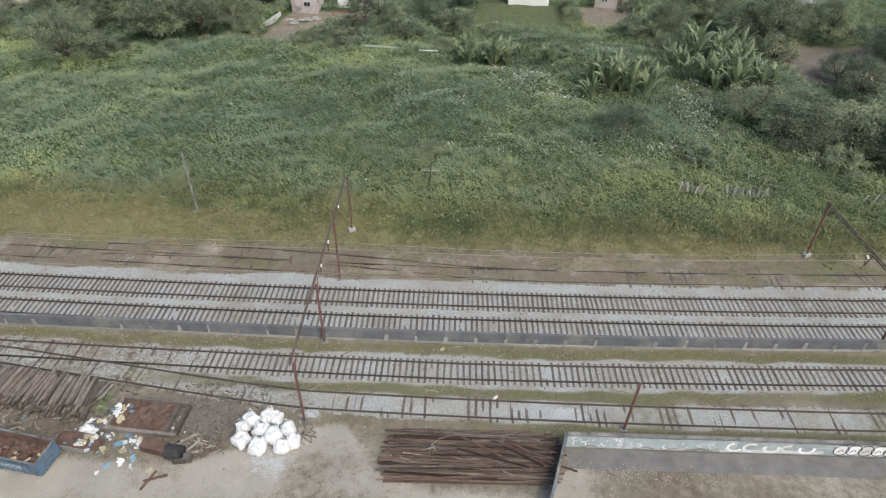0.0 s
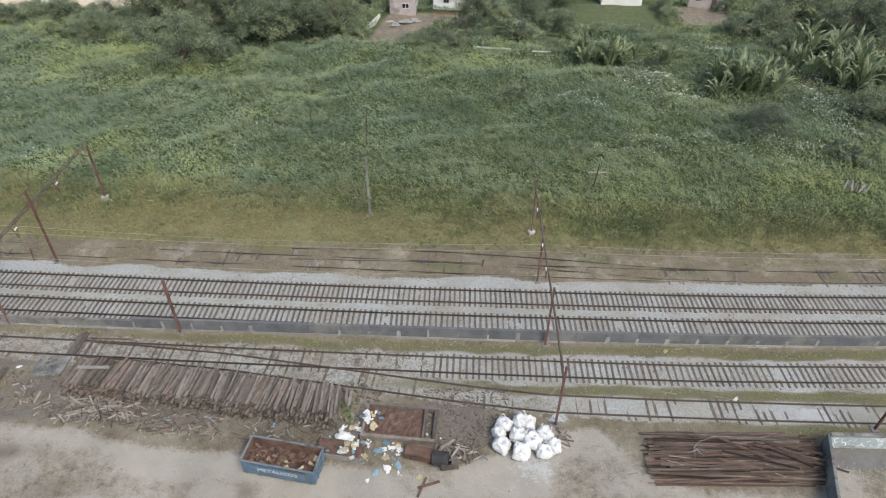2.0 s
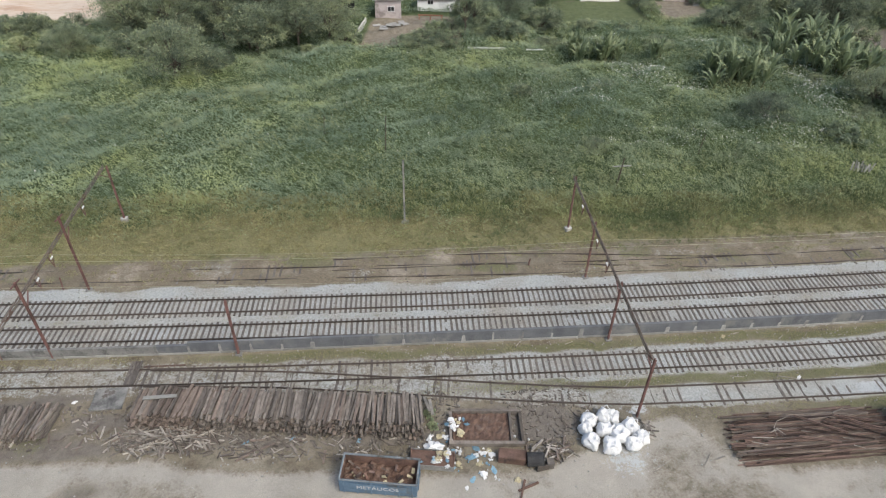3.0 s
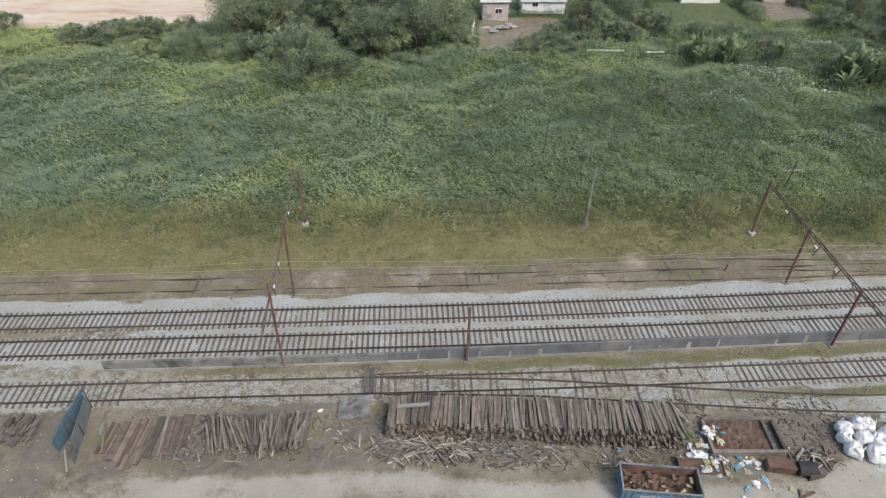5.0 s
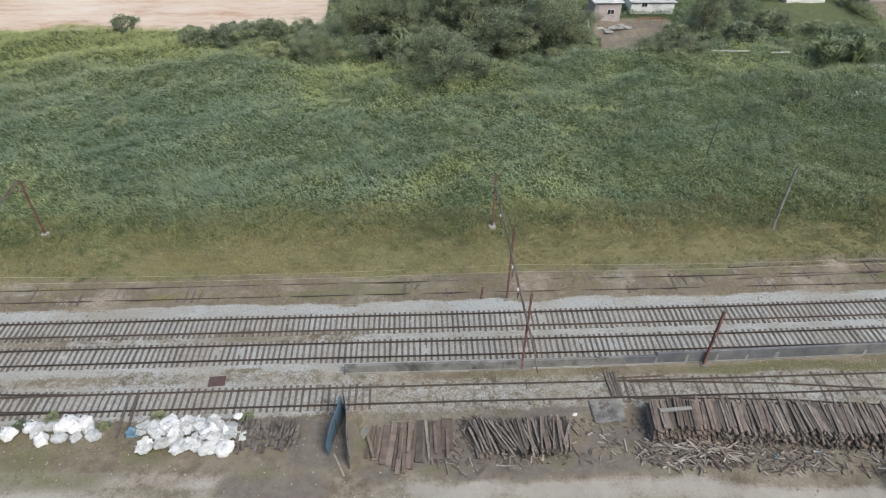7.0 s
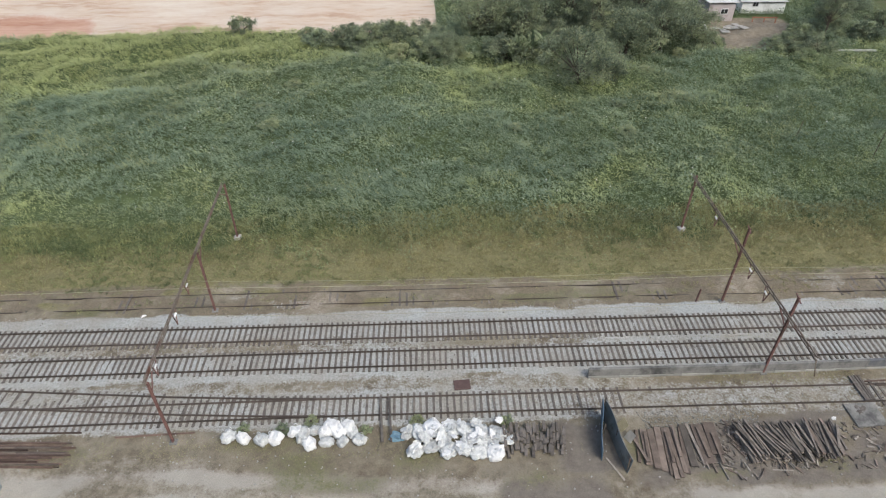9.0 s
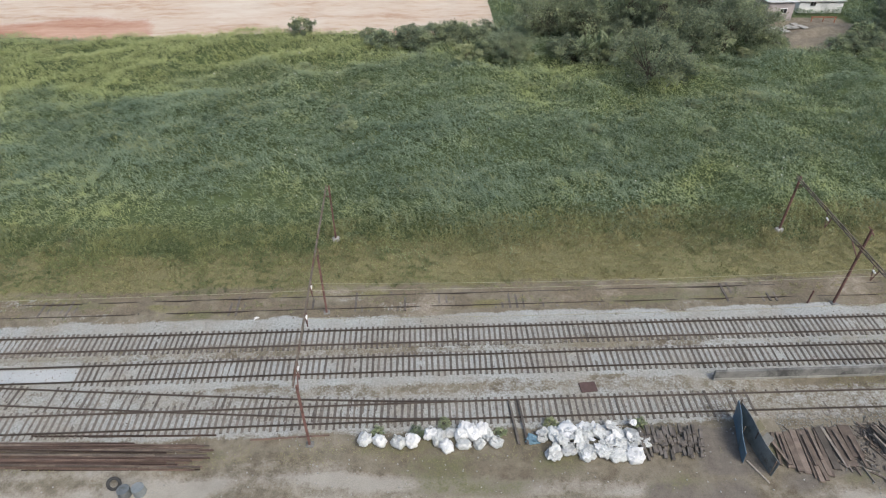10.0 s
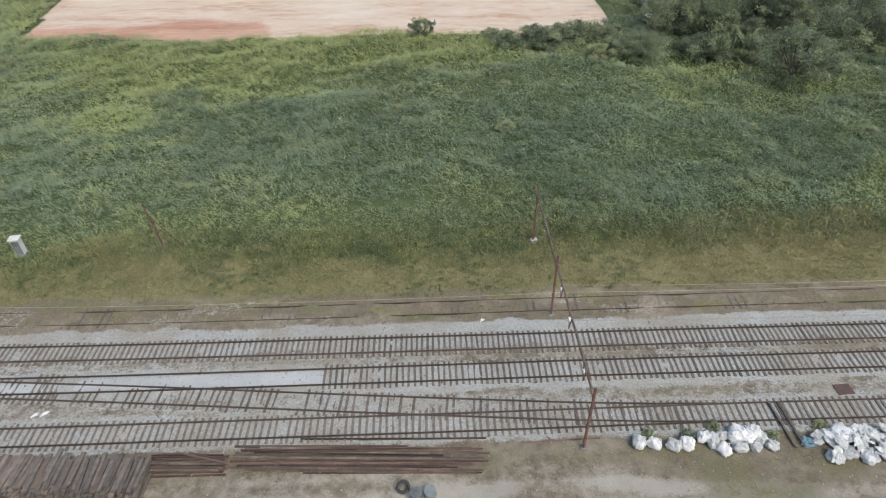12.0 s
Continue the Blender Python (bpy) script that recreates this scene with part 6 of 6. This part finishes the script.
def yard_things():
    rng = random.Random(12)
    # low tray of rusty scrap framed with timbers
    t = thing("scrap_tray", -21.9, 27.0, 0, -3, "timber-framed tray filled with rusty scrap", "tray")
    for y, ln in ((1.35, 4.9), (-1.35, 5.2)):
        part("frame_beam", beam_mesh("frame_beam", ln, 0.22, 0.45, M_TIMBER, 0.02, rng), t, "", pose(0, y, 0))
    for x in (-2.5, 1.75, 2.5):
        part("frame_beam", beam_mesh("frame_beam", 2.46, 0.2, 0.42, M_TIMBER, 0.02, rng), t, "", pose(x, 0, 0, 0, 0, 90))
    n = 24
    v = [(-2.35 + 4.0 * i / n, -1.2 + 2.4 * j / 14, 0.22 + 0.14 * noise.noise((i * 0.5, j * 0.5, 1)) + 0.08 * noise.noise((i * 1.3, j * 1.3, 5))) for j in range(15) for i in range(n + 1)]
    f = [(j * (n + 1) + i, j * (n + 1) + i + 1, (j + 1) * (n + 1) + i + 1, (j + 1) * (n + 1) + i) for j in range(14) for i in range(n)]
    part("scrap_fill", mesh_of("scrap_fill", v, f, M_SCRAP_FILL), t, "rusty scrap metal")
    # shallow bin
    t = thing("shallow_bin", -25.8, 24.6, 0, -8, "shallow rusty steel bin overflowing with plastic", "bin")
    for s in (-1, 1):
        part("side_plate", bevelled("side_plate", 3.0, 0.06, 0.5, M_CONCRETE, 0.01, 1), t, "", pose(0, s * 0.62, 0))
        part("end_plate", bevelled("end_plate", 0.06, 1.17, 0.5, M_RUST, 0.01, 1), t, "", pose(s * 1.47, 0, 0))
    part("floor_plate", box("floor_plate", 2.86, 1.16, 0.4, M_RUST), t, "", pose(0, 0, 0.0))
    # rusty machine remains
    t = thing("machine_wreck", -19.8, 24.4, 0, -10, "rusty dismantled machine with a dark drum", "machine wreck")
    part("frame_box", bevelled("frame_box", 1.9, 0.8, 0.7, M_RUST, 0.05, 1), t, "", pose(-0.6, 0, 0))
    part("drum", tube("drum", (0.2, -0.5, 0.5), (1.3, -0.4, 0.55), 0.48, 0.48, M_TYRE, 14), t, "dark metal drum", pose(0.2, 0.3, 0))
    part("bracket", bevelled("bracket", 0.9, 0.14, 0.5, M_TIMBER, 0.02, 1), t, "", pose(1.5, -0.55, 0, 0, 0, 20))
    part("bracket", bevelled("bracket", 0.5, 0.5, 0.6, M_SLEEPER, 0.03, 1), t, "", pose(1.95, -0.2, 0, 0, 0, 10))
    # rusty bits on the dust
    for x, y, a in ((-19.6, 22.4, 20), (-20.0, 22.2, 70)):
        single("iron_bar", beam_mesh("iron_bar", 1.5, 0.14, 0.1, M_RUST, 0.02, rng), pose(x, y, 0.01, 0, 0, a), "short rusty iron bar on the dust", "iron bar", "iron bars on the yard")
    # standing sheets
    t = thing("sheet_screen", -68.2, 31.9, 0, 0, "two standing sheets of weathered blue metal forming a corner", "metal screen")

    def sheet(ex, ey, h0, h1, lean, material, label=""):
        """A standing sheet from the corner to (ex, ey), its top falling from h0 to h1, a little buckled."""
        v, f, n = [], [], 8
        side = Vector((-ey, ex, 0)).normalized() * 0.02
        for i in range(n + 1):
            q = i / n
            top = h0 + (h1 - h0) * q + 0.04 * math.sin(5 * q + ex)
            wave = Vector((0.07 * math.sin(7 * q), 0, 0))
            for z in (0.0, top):
                c = Vector((ex * q + lean * z, ey * q, z)) + wave * (0.4 + 0.6 * z / h0)
                v += [c - side, c + side]
        for i in range(n):
            k = 4 * i
            f += [(k, k + 4, k + 6, k + 2), (k + 1, k + 3, k + 7, k + 5), (k + 2, k + 6, k + 7, k + 3), (k, k + 1, k + 5, k + 4)]
        f += [(0, 2, 3, 1), (4 * n, 4 * n + 1, 4 * n + 3, 4 * n + 2)]
        part("panel", mesh_of("panel", v, f, material), t, label)

    sheet(-0.85, -3.7, 2.05, 1.2, -0.08, M_BLUE_DARK)
    sheet(0.62, -4.75, 1.75, 1.55, 0.06, M_GREY_SHEET, "grey-blue lower sheet")
    for x, y, h in ((0, -0.05, 2.1), (-0.42, -1.9, 1.6), (0.3, -2.4, 1.6), (0.55, -4.6, 1.5)):
        part("post", bar("post", (0, 0, 0), (0, 0, h), 0.07, 0.07, M_STEEL_GREY), t, "", pose(x + 0.06, y, 0))
    part("board", box("board", 0.05, 0.7, 0.8, M_YELLOW, 0.02), t, "yellowed leaning board", pose(1.0, -1.2, 0.05, 0, 35, 10))
    part("board", box("board", 0.05, 0.6, 0.7, M_STREAK, 0.02), t, "pale leaning board", pose(1.3, -2.2, 0.02, 0, 40, 30))
    part("board", beam_mesh("board", 1.9, 0.12, 0.06, M_TIMBER_PALE, 0.015, rng), t, "pale plank leaning on the sheet", pose(-0.1, -4.4, 0.05, 0, 0, 115))
    # red plate between the tracks, concrete slab with grate
    single("steel_plate", bevelled("steel_plate", 1.25, 0.95, 0.05, M_RED_PLATE, 0.015, 1), pose(-78.0, 35.1, 0.02, 0, 0, 3), "dark red steel plate lying on the gravel", "plate")
    t = thing("concrete_slab", -49.2, 30.95, 0, 2, "pale concrete slab set in the earth beside a siding", "slab")
    part("slab", bevelled("slab", 2.3, 2.0, 0.14, M_CONCRETE, 0.03, 1), t)
    for i in range(5):
        part("lump", crumpled(70 + i, 0.2, M_SLEEPER, 0.25), t, "dark clod", pose(rng.uniform(-0.6, 0.6), rng.uniform(-0.2, 0.7), 0.13))
    t = thing("crossing_timbers", -47.9, 33.3, 0, 0, "dark timber planks laid across the siding", "planks")
    for i in range(4):
        part("plank", beam_mesh("plank", 2.3, 0.17, 0.09, M_SLEEPER, 0.012, rng), t, "", pose(-0.6 + i * 0.21, 0, 0.10, 0, 0, 90 + rng.uniform(-2, 2)))
    t = thing("crossing_timbers", -83.7, 32.4, 0, 0, "two long old sleepers lying across the siding", "planks")
    for dx in (-0.3, 0.35):
        part("plank", beam_mesh("plank", 3.8, 0.16, 0.1, M_SLEEPER, 0.02, rng), t, "", pose(dx, -0.2, 0.11, 0, 0, 93.5 + rng.uniform(-1, 1)))
    # tyres and drums by the road
    for x, y in ((-109.9, 27.9), (-109.0, 28.0)):
        single("oil_drum", tube("oil_drum", (0, 0, 0), (0, 0.02, 0.6), 0.42, 0.40, M_GREY_SHEET, 18), pose(x, y, 0, 0, 0, rng.uniform(0, 90)), "grey round drum standing beside the dirt road", "drum", "drums by the road")
    bm = bmesh.new()
    for k in range(20):
        for j in range(8):
            a, b = k * math.tau / 20, j * math.tau / 8
            bm.verts.new(((0.36 + 0.11 * math.cos(b)) * math.cos(a), (0.36 + 0.11 * math.cos(b)) * math.sin(a), 0.11 + 0.11 * math.sin(b)))
    bm.verts.ensure_lookup_table()
    for k in range(20):
        for j in range(8):
            bm.faces.new([bm.verts[i] for i in (k * 8 + j, (k + 1) % 20 * 8 + j, (k + 1) % 20 * 8 + (j + 1) % 8, k * 8 + (j + 1) % 8)])
    me = bpy.data.meshes.new("tyre")
    bm.to_mesh(me)
    bm.free()
    me.materials.append(M_TYRE)
    single("tyre", me, pose(-110.8, 28.6, 0.25, 50, 0, 20), "worn black tyre leaning by the drums", "tyre")
    # cabinet in the grass
    t = thing("signal_cabinet", -147.4, 54.7, 0, 8, "pale grey metal signal cabinet on a concrete base", "cabinet")
    part("base", bevelled("base", 1.0, 0.9, 0.3, M_CONCRETE_PALE, 0.03, 1), t, "", pose(0, 0, -0.05))
    b = part("body", bevelled("body", 0.8, 0.65, 1.75, M_ROOF, 0.03, 2), t, "", pose(0, 0, 0.25))
    part("door", bevelled("door", 0.66, 0.03, 1.5, M_GREY_SHEET, 0.01, 1), b, "", pose(0, -0.342, 0.1))
    part("roof", bevelled("roof", 1.0, 0.85, 0.12, M_WHITEWALL, 0.03, 1), t, "", pose(0, 0, 2.0))


yard_things()


def ground_bits():
    """Chips, stones and shreds strewn over yard and ballast."""
    rng = np.random.default_rng(5)
    for name, mat, n, x0, x1, f0, f1, lo, hi, label in (("wood_chips", M_TIMBER, 5500, -66, -14, -18.5, -10.6, 0.08, 0.4, "wood chips and splinters strewn on the earth"), ("pale_chips", M_STREAK, 900, -66, -14, -19, -10.6, 0.06, 0.3, "pale splinters and paper shreds on the earth"), ("ballast_stones", M_STONE, 9000, -150, 45, -10.5, 1.9, 0.05, 0.10, "loose grey ballast stones"), ("dark_stones", M_SLEEPER, 600, -150, 45, -10.5, 3.5, 0.05, 0.12, "dark clinker stones in the ballast"), ("yard_stones", M_CONCRETE_PALE, 1500, -150, 10, -20, -10.0, 0.04, 0.12, "pale stones on the dirt yard"), ("litter_bits", M_BAG, 120, -28, -18, -19.0, -12.8, 0.06, 0.22, "white scraps of paper and plastic"), ("blue_bits", M_SKYBLUE, 34, -27, -20, -18.0, -13.0, 0.08, 0.22, "blue scraps of plastic"), ("rubble_strip", M_STREAK, 700, -67, -57, -10.9, -9.4, 0.03, 0.1, "crumbs of brick beside a siding")):
        x = rng.uniform(x0, x1, n)
        y = line(x) + rng.uniform(f0, f1, n)
        keep = field_noise(x, y, 3.0, 91) > 0.33
        if "bits" in name:
            keep = np.exp(-((x + 23.6) / 2.6) ** 2 - ((y - 25.2) / 1.6) ** 2) > rng.random(len(x)) * 0.9
        if "chips" in name:
            keep &= y > np.interp(x, [-62, -47, -32, -24, -18, -14], [27.4, 26.4, 25.0, 24.3, 24.6, 26])
        x, y = x[keep], y[keep]
        n = len(x)
        s = rng.uniform(lo, hi, n)
        long = 0.25 if "chips" in name else 0.9
        a = rng.uniform(0, 6.283, n)
        c, q = np.cos(a), np.sin(a)
        base = np.array([(-1, -1, 0), (1, -1, 0), (1, 1, 0), (-1, 1, 0), (-0.7, -0.7, 1), (0.7, -0.7, 1), (0.7, 0.7, 1), (-0.7, 0.7, 1)], float)
        base = base[None] + rng.uniform(-0.25, 0.25, (n, 8, 3))
        lx, ly = base[:, :, 0] * s[:, None] / 2, base[:, :, 1] * s[:, None] / 2 * long
        v = np.stack([x[:, None] + lx * c[:, None] - ly * q[:, None], y[:, None] + lx * q[:, None] + ly * c[:, None], mound(x, y)[:, None] + 0.0 + base[:, :, 2] * s[:, None] * (0.25 if long < 0.5 else 0.6)], 2).reshape(-1, 3)
        f = (8 * np.arange(n)[:, None, None] + np.array(BOX)[None]).reshape(-1, 4)
        tagged(new(name, bulk(name, v, f, mat)), label, "debris", kind="stuff")


ground_bits()


def bag_weeds():
    """Weeds growing up between the old bags."""
    rng = random.Random(6)
    for x, y, s in ((-93.7, 31.7, 0.2), (-91.0, 31.6, 0.2), (-90.2, 31.5, 0.18), (-88.9, 32.3, 0.2), (-85.0, 31.3, 0.17), (-75.2, 31.6, 0.2), (-81.4, 32.0, 0.2), (-25.9, 28.4, 0.2), (-25.6, 27.4, 0.16)):
        tree("shrub", x, y, s, 1.0, rng.uniform(0, 360))


bag_weeds()


def strewn_sticks():
    """Pale sticks on the moss strips and a tangle of thin roots on the rail pile."""
    rng = random.Random(33)
    sticks = [tube("stick", (-l / 2, 0, 0.03), (l / 2, 0.08 * l, 0.06), 0.035, 0.02, M_TIMBER_PALE, 5) for l in (0.7, 1.0, 1.4)]
    for i in range(26):
        x = rng.uniform(-24, 24)
        y = float(TRACK_C(x)) - rng.uniform(1.4, 2.6) if i % 3 else float(line(x)) - rng.uniform(6.2, 7.4)
        single("stick", sticks[i % 3], pose(x, y, 0.03, 0, 0, rng.uniform(-50, 50)), "pale dry stick lying on the moss", "stick", "dry sticks")
    for i in range(7):
        x, y = rng.uniform(-11, -3), rng.uniform(22.8, 26.5)
        single("stick", sticks[i % 3], pose(x, y, 0.01, 0, 0, rng.uniform(-60, 60)), "pale dry stick lying on the dusty yard", "stick", "dry sticks")
    root = thing("dry_root", -1.6, 25.6, 0.62, 0, "tangle of pale dry roots on the scrap rails", "root")
    for i in range(9):
        a = rng.uniform(0, 6.283)
        part("twig", tube("twig", (0, 0, 0), (0.75 * math.cos(a), 0.75 * math.sin(a), rng.uniform(-0.02, 0.2)), 0.03, 0.012, M_TIMBER_PALE, 5), root, "", pose(rng.uniform(-0.1, 0.1), rng.uniform(-0.1, 0.1), 0))
    for i in range(8):
        single("stick", sticks[i % 3], pose(rng.uniform(-4, 5), 25.4 + rng.uniform(-1.6, 1.6), 0.6, 0, 0, rng.uniform(-30, 30)), "pale splinter lying on the scrap rails", "stick", "dry sticks")


strewn_sticks()
